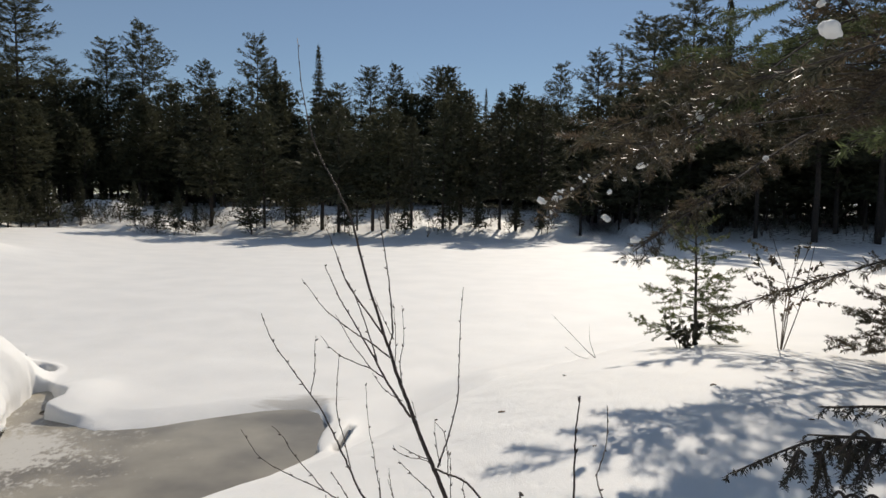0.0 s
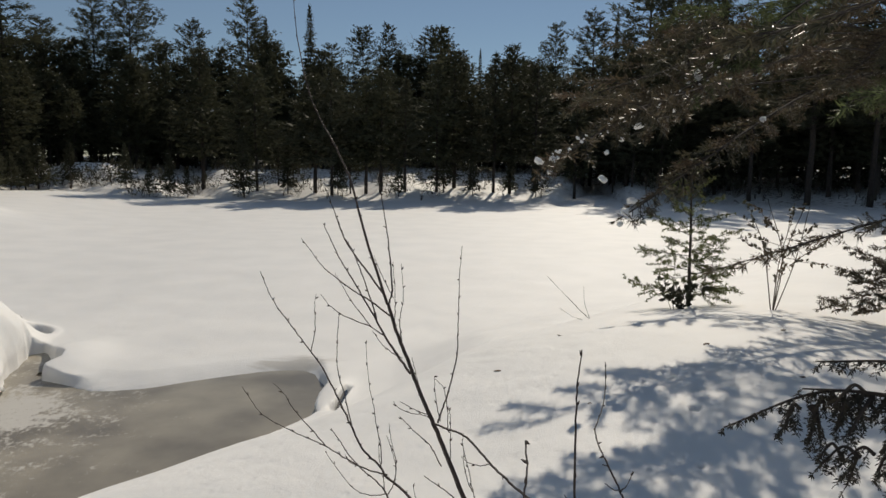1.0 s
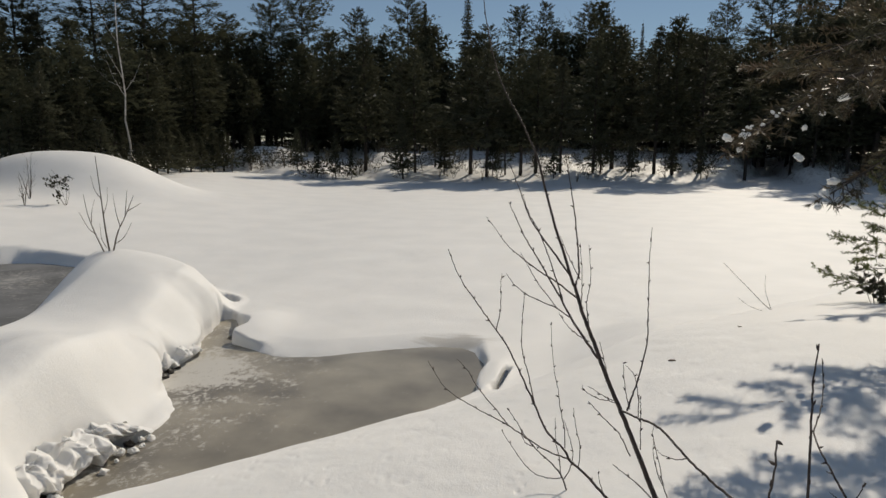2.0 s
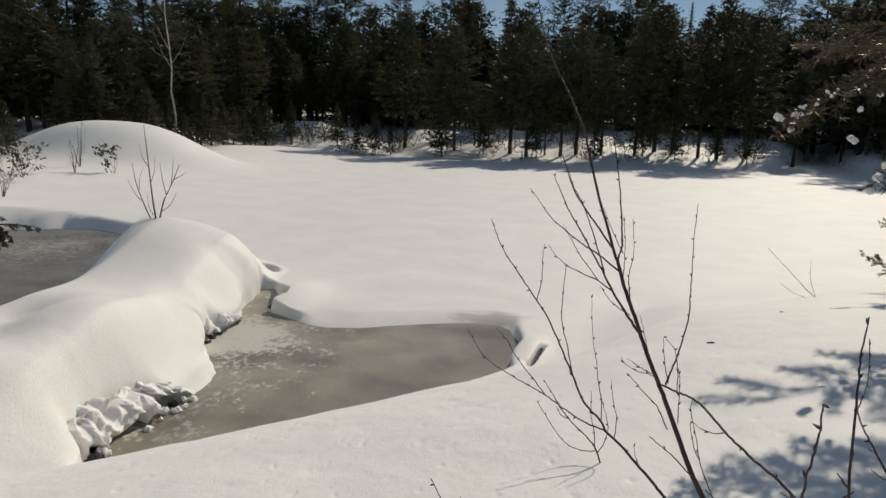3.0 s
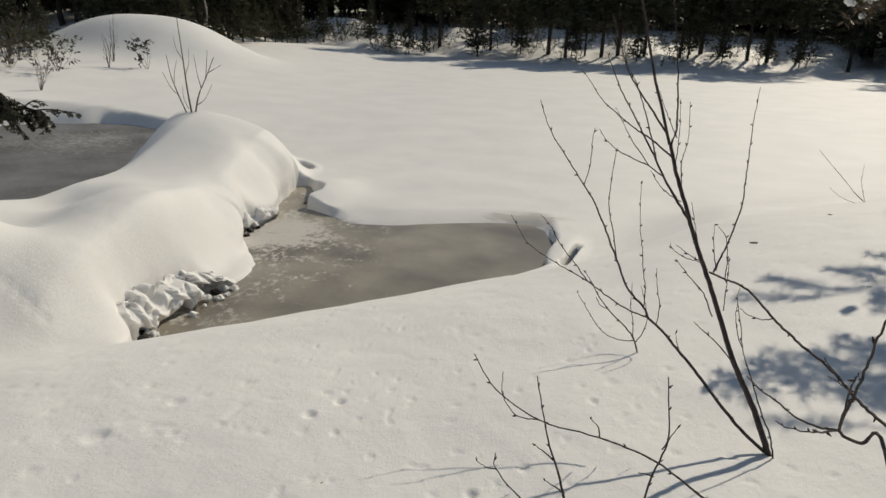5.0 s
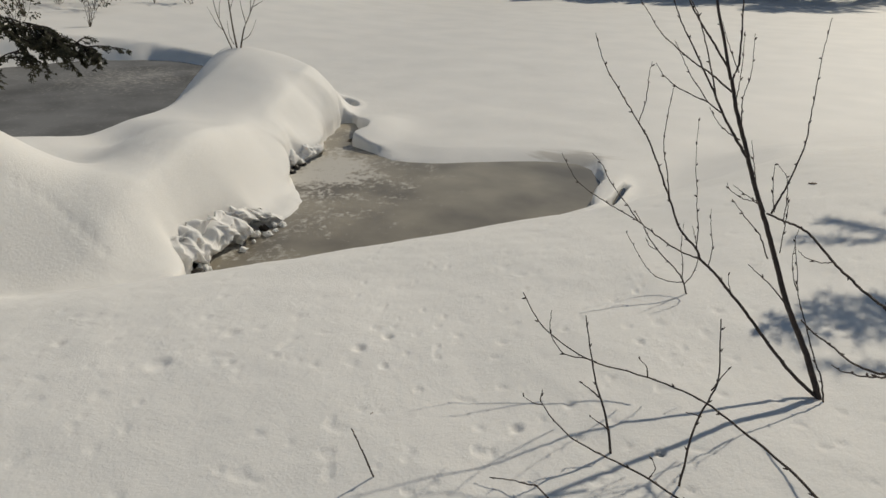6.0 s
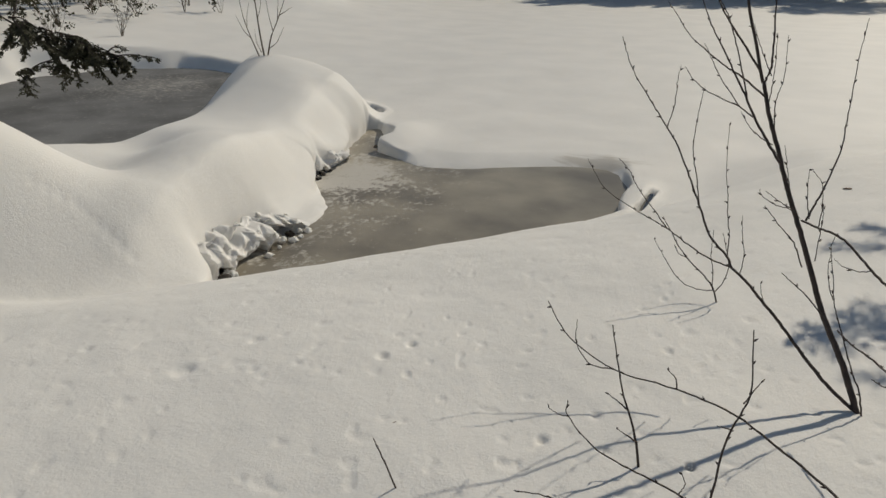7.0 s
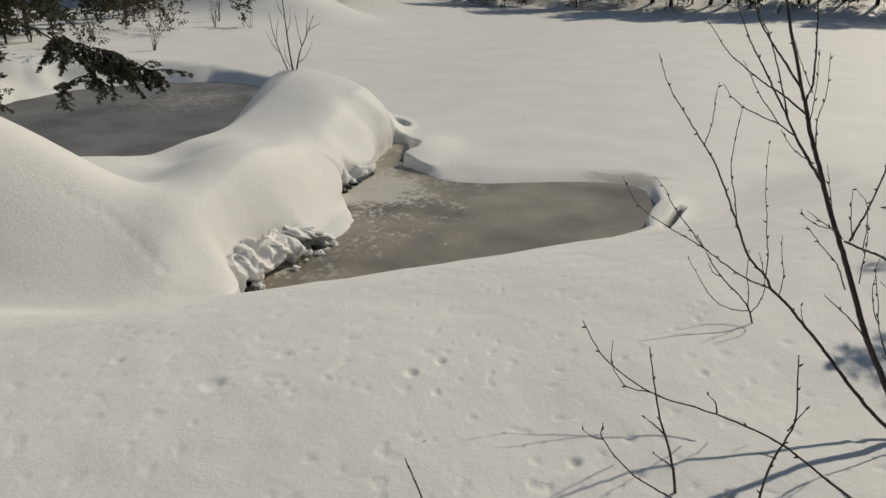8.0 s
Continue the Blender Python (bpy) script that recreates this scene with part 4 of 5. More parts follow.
# ---- the foreground alder ----
def buds(kit, line, rng, gap=0.06, size=0.006):
    total = 0.0
    for a, b in zip(line, line[1:]):
        total += (b - a).length
        if total > gap:
            total = rng.uniform(-0.02, 0.02)
            way = ((b - a).normalized() * 0.8 + sway(rng, 0.7)).normalized()
            kit.tube([b, b + way * size * 0.9, b + way * size * 2.2], [size * 0.35, size * 0.5, size * 0.12], 4)


def shoot(name, ctrl, r0, r1, parent, seed, label="", bud=0.06):
    rng = random.Random(seed)
    k = Kit()
    line = curve_points(ctrl, 6)
    n = len(line)
    line = [p + (sway(rng, 0.0014) if 0 < i < n - 1 else Vector()) for i, p in enumerate(line)]
    k.tube(line, [0.86 * (r0 + (r1 - r0) * i / (n - 1)) for i in range(n)], 7)
    buds(k, line, rng, bud)
    return part(name, k, ALDER, parent, label, True)


alder = tagged(new("alder_shrub"), "leafless dark alder shrub rising out of bank snow", "shrub")
shoot("stem", [(0.260, 2.150, 1.166), (0.231, 2.173, 1.228), (0.196, 2.200, 1.303), (0.151, 2.229, 1.379), (0.109, 2.256, 1.450), (0.071, 2.284, 1.526), (0.021, 2.322, 1.639), (-0.020, 2.353, 1.727), (-0.067, 2.386, 1.824), (-0.122, 2.428, 1.950), (-0.170, 2.464, 2.059), (-0.197, 2.490, 2.143)], 0.0128, 0.0072, alder, 1)
shoot("stem", [(-0.20, 2.49, 2.14), (-0.29, 2.56, 2.39), (-0.35, 2.62, 2.59), (-0.41, 2.65, 2.72), (-0.51, 2.70, 2.90), (-0.58, 2.79, 3.13), (-0.62, 2.88, 3.36)], 0.0064, 0.0015, alder, 60)
shoot("branch", [(-0.196, 2.490, 2.141), (-0.184, 2.508, 2.191), (-0.191, 2.535, 2.266), (-0.205, 2.574, 2.379), (-0.229, 2.620, 2.510), (-0.252, 2.660, 2.624)], 0.0047, 0.0016, alder, 2)
shoot("branch", [(-0.213, 2.500, 2.176), (-0.280, 2.542, 2.255), (-0.345, 2.581, 2.331), (-0.388, 2.611, 2.397), (-0.423, 2.647, 2.483), (-0.459, 2.680, 2.561)], 0.0047, 0.0014, alder, 3)
shoot("branch", [(-0.106, 2.360, 1.913), (-0.158, 2.393, 1.975), (-0.204, 2.422, 2.034), (-0.241, 2.450, 2.095), (-0.290, 2.483, 2.166), (-0.339, 2.516, 2.238), (-0.390, 2.549, 2.311), (-0.431, 2.580, 2.386), (-0.458, 2.600, 2.434)], 0.0058, 0.0014, alder, 4)
shoot("branch", [(-0.239, 2.470, 2.088), (-0.259, 2.491, 2.147), (-0.297, 2.523, 2.240), (-0.337, 2.556, 2.333), (-0.378, 2.579, 2.393), (-0.402, 2.600, 2.456)], 0.0034, 0.0012, alder, 5)
shoot("branch", [(-0.189, 2.460, 2.104), (-0.269, 2.491, 2.156), (-0.333, 2.514, 2.188), (-0.411, 2.543, 2.240), (-0.457, 2.560, 2.275), (-0.544, 2.600, 2.375)], 0.0040, 0.0012, alder, 6)
shoot("branch", [(-0.210, 2.420, 2.040), (-0.256, 2.432, 2.067), (-0.359, 2.455, 2.104), (-0.413, 2.469, 2.137), (-0.449, 2.480, 2.178)], 0.0030, 0.0011, alder, 7)
shoot("twig", [(-0.256, 2.440, 2.066), (-0.326, 2.476, 2.144), (-0.375, 2.504, 2.213), (-0.401, 2.520, 2.253)], 0.0022, 0.0009, alder, 8)
shoot("twig", [(-0.138, 2.380, 1.966), (-0.177, 2.395, 1.982), (-0.220, 2.413, 2.014), (-0.250, 2.430, 2.054)], 0.0024, 0.0010, alder, 9)
shoot("twig", [(-0.136, 2.420, 1.981), (-0.151, 2.452, 2.063), (-0.151, 2.468, 2.104), (-0.141, 2.493, 2.167), (-0.151, 2.540, 2.288)], 0.0026, 0.0010, alder, 10)
shoot("twig", [(-0.172, 2.470, 2.078), (-0.170, 2.487, 2.131), (-0.174, 2.510, 2.201), (-0.184, 2.540, 2.295)], 0.0022, 0.0009, alder, 11)
shoot("twig", [(-0.178, 2.500, 2.163), (-0.224, 2.532, 2.244), (-0.258, 2.560, 2.318)], 0.0020, 0.0009, alder, 12)
shoot("branch", [(-0.006, 2.270, 1.765), (0.013, 2.312, 1.808), (0.033, 2.359, 1.856), (0.063, 2.443, 1.948), (0.067, 2.500, 2.015), (0.072, 2.571, 2.103), (0.078, 2.671, 2.230), (0.089, 2.750, 2.333)], 0.0040, 0.0012, alder, 13)
shoot("stem", [(0.237, 2.160, 1.194), (0.174, 2.176, 1.234), (0.103, 2.195, 1.295), (0.039, 2.213, 1.359), (-0.025, 2.231, 1.424), (-0.078, 2.245, 1.472), (-0.132, 2.260, 1.521), (-0.189, 2.273, 1.563), (-0.209, 2.280, 1.596), (-0.275, 2.297, 1.654), (-0.314, 2.313, 1.729), (-0.353, 2.328, 1.803), (-0.392, 2.343, 1.878), (-0.430, 2.357, 1.942), (-0.469, 2.368, 1.991), (-0.525, 2.385, 2.060), (-0.585, 2.402, 2.133), (-0.623, 2.414, 2.189), (-0.659, 2.430, 2.271)], 0.0074, 0.0014, alder, 14)
shoot("branch", [(-0.188, 2.350, 1.530), (-0.267, 2.362, 1.546), (-0.343, 2.374, 1.580), (-0.422, 2.387, 1.624), (-0.512, 2.400, 1.658), (-0.604, 2.414, 1.697), (-0.675, 2.425, 1.741), (-0.740, 2.440, 1.831)], 0.0036, 0.0011, alder, 15)
shoot("twig", [(-0.423, 2.400, 1.619), (-0.472, 2.414, 1.670), (-0.546, 2.435, 1.744), (-0.586, 2.449, 1.802), (-0.630, 2.460, 1.839)], 0.0026, 0.0010, alder, 16)
shoot("twig", [(-0.472, 2.390, 1.982), (-0.458, 2.402, 2.063), (-0.461, 2.413, 2.142), (-0.457, 2.420, 2.191)], 0.0022, 0.0009, alder, 17)
shoot("twig", [(-0.322, 2.370, 1.716), (-0.352, 2.389, 1.827), (-0.376, 2.403, 1.906), (-0.380, 2.420, 2.006), (-0.378, 2.434, 2.085), (-0.373, 2.440, 2.121)], 0.0025, 0.0010, alder, 18)
shoot("twig", [(-0.211, 2.350, 1.571), (-0.214, 2.364, 1.639), (-0.230, 2.376, 1.697), (-0.243, 2.393, 1.777), (-0.261, 2.409, 1.855), (-0.277, 2.440, 2.002)], 0.0024, 0.0009, alder, 19)
shoot("twig", [(-0.162, 2.330, 1.512), (-0.157, 2.346, 1.578), (-0.177, 2.368, 1.665), (-0.185, 2.380, 1.714)], 0.0021, 0.0009, alder, 20)
shoot("branch", [(-0.020, 2.260, 1.766), (0.030, 2.214, 1.764), (0.070, 2.176, 1.765), (0.109, 2.132, 1.751), (0.163, 2.057, 1.715), (0.206, 1.998, 1.694), (0.232, 1.960, 1.684), (0.279, 1.888, 1.673), (0.312, 1.829, 1.659), (0.337, 1.774, 1.644), (0.360, 1.725, 1.637), (0.388, 1.660, 1.635)], 0.0040, 0.0050, alder, 21)
shoot("branch", [(0.142, 2.180, 1.451), (0.176, 2.115, 1.444), (0.222, 2.030, 1.452), (0.258, 1.953, 1.457), (0.298, 1.868, 1.488), (0.325, 1.800, 1.528)], 0.0028, 0.0042, alder, 22)
shoot("twig", [(0.099, 2.190, 1.481), (0.045, 2.171, 1.543), (-0.007, 2.154, 1.592), (-0.051, 2.140, 1.631)], 0.0030, 0.0014, alder, 23)
shoot("twig", [(0.262, 2.140, 1.187), (0.242, 2.162, 1.260), (0.214, 2.178, 1.309), (0.176, 2.205, 1.394), (0.150, 2.224, 1.453), (0.124, 2.242, 1.513), (0.103, 2.268, 1.603), (0.084, 2.288, 1.674), (0.087, 2.300, 1.715)], 0.0034, 0.0010, alder, 24)
shoot("twig", [(0.119, 2.240, 1.524), (0.100, 2.259, 1.564), (0.088, 2.281, 1.615), (0.089, 2.300, 1.660)], 0.0022, 0.0009, alder, 25)
shoot("twig", [(-0.026, 2.270, 1.770), (-0.052, 2.255, 1.797), (-0.108, 2.229, 1.818), (-0.148, 2.209, 1.848), (-0.156, 2.200, 1.869)], 0.0022, 0.0009, alder, 26)
shoot("twig", [(-0.039, 2.280, 1.789), (-0.080, 2.264, 1.810), (-0.120, 2.247, 1.840), (-0.138, 2.240, 1.852)], 0.0020, 0.0009, alder, 27)
shoot("twig", [(0.008, 2.220, 1.627), (-0.032, 2.199, 1.711), (-0.084, 2.180, 1.769), (-0.116, 2.168, 1.808), (-0.136, 2.160, 1.831)], 0.0026, 0.0009, alder, 28)
shoot("twig", [(0.029, 2.240, 1.757), (0.027, 2.254, 1.819), (0.013, 2.270, 1.890), (-0.017, 2.280, 1.922)], 0.0020, 0.0009, alder, 29)
shoot("twig", [(0.039, 2.220, 1.653), (0.038, 2.245, 1.724), (0.037, 2.270, 1.795), (0.025, 2.280, 1.820)], 0.0020, 0.0009, alder, 30)
shoot("twig", [(0.003, 2.280, 1.767), (-0.014, 2.319, 1.832), (-0.020, 2.360, 1.903)], 0.0022, 0.0009, alder, 31)
shoot("twig", [(-0.055, 2.320, 1.805), (-0.076, 2.346, 1.876), (-0.089, 2.362, 1.920), (-0.103, 2.380, 1.968)], 0.0020, 0.0009, alder, 32)
shoot("twig", [(0.158, 2.030, 1.726), (0.132, 2.051, 1.710), (0.096, 2.079, 1.707), (0.071, 2.100, 1.719)], 0.0022, 0.0009, alder, 33)
shoot("twig", [(-0.076, 2.280, 1.456), (-0.087, 2.293, 1.492), (-0.091, 2.300, 1.510)], 0.0016, 0.0008, alder, 34)
shoot("twig", [(0.304, 1.800, 1.673), (0.280, 1.822, 1.695), (0.260, 1.840, 1.714)], 0.0022, 0.0010, alder, 35)
shoot("twig", [(0.312, 1.780, 1.664), (0.292, 1.802, 1.669), (0.274, 1.820, 1.673)], 0.0022, 0.0010, alder, 36)

low = tagged(new("alder_shrub"), "low leafless alder with arching dark twigs over snow", "shrub")
shoot("branch", [(0.30, 0.95, 1.10), (0.18, 1.14, 1.46), (0.08, 1.30, 1.50), (-0.01, 1.42, 1.49), (-0.14, 1.54, 1.49), (-0.28, 1.62, 1.47), (-0.45, 1.66, 1.46), (-0.59, 1.68, 1.52), (-0.67, 1.72, 1.60)], 0.0044, 0.0016, low, 31)
shoot("branch", [(0.25, 0.98, 1.10), (0.02, 1.25, 1.30), (-0.21, 1.42, 1.29), (-0.34, 1.47, 1.29), (-0.45, 1.50, 1.30), (-0.55, 1.57, 1.33), (-0.56, 1.59, 1.37)], 0.0039, 0.0015, low, 32)
shoot("twig", [(-0.45, 1.66, 1.46), (-0.52, 1.66, 1.46), (-0.57, 1.69, 1.50), (-0.58, 1.72, 1.56)], 0.0022, 0.0010, low, 33)
shoot("twig", [(-0.55, 1.57, 1.33), (-0.58, 1.57, 1.33), (-0.61, 1.58, 1.335)], 0.0019, 0.0010, low, 34)
shoot("twig", [(-0.28, 1.62, 1.47), (-0.29, 1.63, 1.50), (-0.31, 1.64, 1.51)], 0.0026, 0.0010, low, 35)
shoot("twig", [(-0.23, 1.43, 1.29), (-0.22, 1.44, 1.32), (-0.23, 1.45, 1.34)], 0.0022, 0.0010, low, 36)
shoot("twig", [(-0.20, 1.10, 1.15), (-0.45, 1.25, 1.30), (-0.52, 1.29, 1.29), (-0.61, 1.27, 1.295)], 0.0032, 0.0015, low, 37)


def sprout(label, bends, r0, seed, side=()):
    ob = tagged(new("bare_sapling"), label, "sapling", "bare shoots in the bank snow")
    x, y, z = bends[0]
    shoot("stem", [(x, y, ground_at(x, y) - 0.08)] + bends[0 if z > ground_at(x, y) + 0.05 else 1:], r0, 0.0017, ob, seed)
    for i, s in enumerate(side):
        shoot("twig", s, r0 * 0.6, 0.0012, ob, seed + 50 + i)
    return ob


sprout("leafless reddish shoot standing in bank snow", [(-0.33, 1.62, 1.15), (-0.37, 1.66, 1.25), (-0.43, 1.70, 1.38), (-0.48, 1.73, 1.56)], 0.0055, 41,
       [[(-0.36, 1.65, 1.24), (-0.42, 1.65, 1.27)], [(-0.40, 1.68, 1.32), (-0.46, 1.68, 1.36)]])
sprout("leafless forked shoot standing in bank snow", [(-0.15, 1.57, 1.17), (-0.14, 1.57, 1.39), (-0.11, 1.58, 1.53), (-0.13, 1.62, 1.69)], 0.0042, 42,
       [[(-0.13, 1.57, 1.42), (-0.17, 1.56, 1.43)], [(-0.12, 1.58, 1.50), (-0.09, 1.60, 1.56)]])
sprout("thin leafless shoot standing in bank snow", [(-0.93, 1.29, 1.12), (-0.98, 1.27, 1.25), (-1.00, 1.25, 1.34)], 0.0034, 43)
sprout("tall thin leafless shoot in bank snow", [(0.37, 1.38, 1.2), (0.315, 1.39, 1.70), (0.293, 1.401, 1.957), (0.295, 1.43, 2.094), (0.305, 1.472, 2.177), (0.318, 1.501, 2.254)], 0.0044, 44,
       [[(0.287, 1.398, 1.93), (0.268, 1.395, 1.955)], [(0.286, 1.398, 1.90), (0.304, 1.40, 1.918)]])
sprout("crooked leafless shoot in bank snow", [(0.52, 1.72, 1.2), (0.505, 1.74, 1.70), (0.495, 1.75, 1.783), (0.475, 1.80, 1.83), (0.462, 1.86, 1.862), (0.468, 1.94, 1.878), (0.501, 2.017, 1.9), (0.54, 2.12, 1.93), (0.567, 2.236, 2.002)], 0.0038, 45,
       [[(0.495, 1.75, 1.783), (0.47, 1.74, 1.795), (0.45, 1.74, 1.81)], [(0.498, 1.75, 1.78), (0.515, 1.74, 1.81), (0.525, 1.74, 1.845)], [(0.475, 1.80, 1.83), (0.455, 1.79, 1.84)]])
sprout("short reddish leafless shoot in bank snow", [(0.36, 0.98, 1.2), (0.30, 1.02, 1.50), (0.188, 1.100, 1.895), (0.164, 1.140, 1.882), (0.133, 1.160, 1.887), (0.135, 1.140, 1.963), (0.135, 1.120, 2.021), (0.135, 1.10, 2.092), (0.140, 1.09, 2.15), (0.13, 1.055, 2.225)], 0.0044, 46,
       [[(0.133, 1.160, 1.887), (0.122, 1.120, 1.987), (0.121, 1.100, 2.029)], [(0.133, 1.160, 1.887), (0.133, 1.300, 1.794), (0.112, 1.400, 1.736), (0.095, 1.450, 1.718)]])
sprout("small leafless branched shrub in bank snow", [(-0.179, 2.830, 1.148), (-0.230, 2.846, 1.198), (-0.266, 2.859, 1.241), (-0.349, 2.883, 1.303), (-0.408, 2.901, 1.361), (-0.439, 2.913, 1.407), (-0.486, 2.930, 1.468)], 0.0046, 47,
       [[(-0.230, 2.850, 1.196), (-0.271, 2.855, 1.186), (-0.335, 2.862, 1.190), (-0.390, 2.869, 1.222), (-0.449, 2.880, 1.293), (-0.504, 2.890, 1.369)],
        [(-0.236, 2.850, 1.203), (-0.246, 2.880, 1.272), (-0.266, 2.910, 1.339), (-0.272, 2.950, 1.433)],
        [(-0.224, 2.840, 1.193), (-0.197, 2.863, 1.238), (-0.189, 2.893, 1.304), (-0.219, 2.934, 1.393), (-0.234, 2.950, 1.426)],
        [(-0.363, 2.890, 1.311), (-0.398, 2.895, 1.323), (-0.420, 2.900, 1.359)]])
sprout("faint leafless shrub at the edge of the mound", [(1.75, 7.2, 0.9), (1.6, 7.2, 1.05), (1.45, 7.2, 1.2), (1.2, 7.2, 1.45)], 0.0050, 48,
       [[(1.7, 7.2, 0.95), (1.5, 7.2, 1.0), (1.35, 7.2, 1.1)], [(1.7, 7.2, 0.95), (1.62, 7.2, 1.15), (1.6, 7.2, 1.35)]])


# ---- conifers close by ----
def small_spruce(label, x, y, height, reach, seed, mat, branches=34, sparse=1.0):
    rng = random.Random(seed)
    root = tagged(new("young_spruce"), label, "tree")
    g = ground_at(x, y)
    wood = Kit()
    wood.tube([(x, y, g - 0.1), (x - 0.02, y, g + height * 0.5), (x - 0.05, y + 0.02, g + height)], [0.02, 0.013, 0.003], 7)
    part("trunk", wood, BARK, root)
    twigs, leaves = Kit(), Kit()
    for i in range(branches):
        f = (i + rng.random()) / branches
        at = Vector((x - 0.05 * f, y + 0.02 * f, g + 0.12 + (height - 0.12) * f))
        w = i * 2.4 + rng.uniform(-0.4, 0.4)
        long = (reach * (1 - f) ** 0.8 + 0.06) * rng.uniform(0.6, 1.15)
        end = at + Vector((math.cos(w), math.sin(w), rng.uniform(-0.10, 0.25) + 0.5 * f)) * long
        tufted_limb(twigs, leaves, at, end, -0.05 * long, seed * 100 + i, 0.038, 0.028 / sparse, 0.005, 9, 0.0036, 0.30 * (1.1 - f), 0.1)
    part("limb_frame", twigs, BARK, root)
    part("needles", leaves, mat, root, "yellow-green short needles")
    return root


small_spruce("small sunlit yellow-green spruce on the snow mound", 2.72, 7.10, 1.60, 0.62, 51, YOUNG)
small_spruce("small dark spruce at the side of the mound", 3.98, 5.55, 1.25, 0.55, 52, RUSTY, 40, 1.3)
drop(leafy_shrub("leafy_shrub", "reddish shrub with curled leaves on the snow mound", 1.2, 0.38, 14, 5, 420, RUSTY, 0.045), 3.25, 6.35)
drop(leafy_shrub("leafy_shrub", "dark evergreen clump at the foot of the spruce", 0.32, 0.35, 15, 8, 360, HEMLOCK, 0.06), 2.45, 6.75)


def limbed_pine(label, x, y, height, limbs, seed, mat, clear, reach, spread_from, spread_to, tuft=0.085, extra=()):
    """A near pine whose limbs carry brushes of needles; limbs leave the trunk within a range of directions."""
    rng = random.Random(seed)
    g = ground_at(x, y)
    root = tagged(new("pine_tree"), label, "tree")
    trunk = Kit()
    trunk.tube([(x, y, g - 0.2), (x + 0.05, y, g + height * 0.5), (x, y, g + height)], [0.012 * height + 0.03, 0.008 * height + 0.01, 0.01], 10)
    part("trunk", trunk, BARK, root)
    for i in range(limbs):
        f = (i + rng.random()) / limbs
        h = clear + (height - clear) * f
        w = radians(rng.uniform(spread_from, spread_to))
        long = reach * (1 - 0.72 * f) * rng.uniform(0.55, 1.1)
        a = Vector((x, y, g + h))
        b = a + Vector((math.cos(w), math.sin(w), rng.uniform(-0.3, 0.38))) * long
        wood, leaves = Kit(), Kit()
        tufted_limb(wood, leaves, a, b, rng.uniform(-0.08, 0.12) * long, seed * 100 + i, tuft * 0.9, 0.080, 0.010 + 0.004 * long, 16, 0.0034, 0.85, rng.uniform(-0.1, 0.3))
        limb = part("limb", wood, BARK, root)
        part("needles", leaves, mat if rng.random() < 0.6 else NEAR_PINE, limb)
    for i, (a, b, sag, side, m) in enumerate(extra):
        wood, leaves = Kit(), Kit()
        if m is DARK_FIR:
            frond_limb(wood, leaves, a, b, sag, seed * 100 + 70 + i, side * 0.75, 0.020, 0.015, 0.0022, 0.75)
        elif m is HEMLOCK:
            frond_limb(wood, leaves, a, b, sag, seed * 100 + 70 + i, side * 0.95, 0.026, 0.026, 0.0058, 0.35)
        elif side > 0.9:
            long = (Vector(b) - Vector(a)).length
            tufted_limb(wood, leaves, a, b, sag, seed * 100 + 70 + i, 0.085, 0.080, 0.004 + 0.002 * long, 14, 0.0042, 0.52, 0.1, 0.06, 1 - 1.25 / long)
        else:
            tufted_limb(wood, leaves, a, b, sag, seed * 100 + 70 + i, 0.075, 0.045, 0.004 + 0.003 * (Vector(b) - Vector(a)).length, 13, 0.0038, side, 0.15, 0.0)
        limb = part("limb", wood, BARK, root)
        part("needles", leaves, m, limb)
    return root


# boughs of the big pine by where their shade falls on the bank
SHADED = ((0.60, 3.62, 3.3), (1.10, 3.96, 4.2), (1.40, 3.38, 4.6), (1.30, 2.90, 4.2), (1.85, 3.75, 5.4), (1.65, 2.65, 3.8),
          (2.34, 4.95, 4.6), (3.1, 4.75, 5.2), (0.66, 2.40, 3.0), (0.52, 2.74, 3.3))
boughs = []
for x, y, s in SHADED:
    end = Vector((x, y, ground_at(x, y))) + SUN_WAY * s
    boughs.append(((6.3, 9.0, end.z + 0.25 + 0.12 * (6.3 - end.x)), tuple(end), 0.15, 0.95, RUSTY if s < 4.5 else NEAR_PINE))
limbed_pine("large pine with snow-laden brownish-green boughs over the bank", 6.3, 9.0, 11.0, 44, 61, RUSTY, 2.4, 4.2, 190, 290, 0.11, extra=tuple(boughs) + (
    ((6.3, 9.0, 5.2), (2.0, 5.5, 3.25), 0.35, 0.7, NEAR_PINE),
    ((2.5, 5.9, 3.5), (0.62, 4.40, 2.62), 0.05, 0.40, RUSTY),
    ((6.3, 9.0, 4.0), (1.42, 5.05, 2.30), 0.30, 0.6, RUSTY),
    ((6.3, 9.0, 4.6), (2.2, 7.6, 3.0), 0.2, 0.8, RUSTY)))
limbed_pine("pine with drooping twigs hanging over the snow bank", 4.9, 3.3, 7.5, 12, 62, NEAR_PINE, 3.2, 2.2, -60, 120, extra=(
    ((4.9, 3.3, 4.0), (1.30, 2.75, 3.20), 0.15, 0.5, RUSTY),
    ((4.9, 3.3, 2.9), (2.05, 4.99, 1.88), 0.15, 0.30, RUSTY),
    ((4.9, 3.3, 3.6), (2.35, 3.95, 3.05), 0.1, 0.5, NEAR_PINE),
    ((4.9, 3.3, 4.4), (1.9, 4.3, 4.1), 0.1, 0.6, RUSTY)))
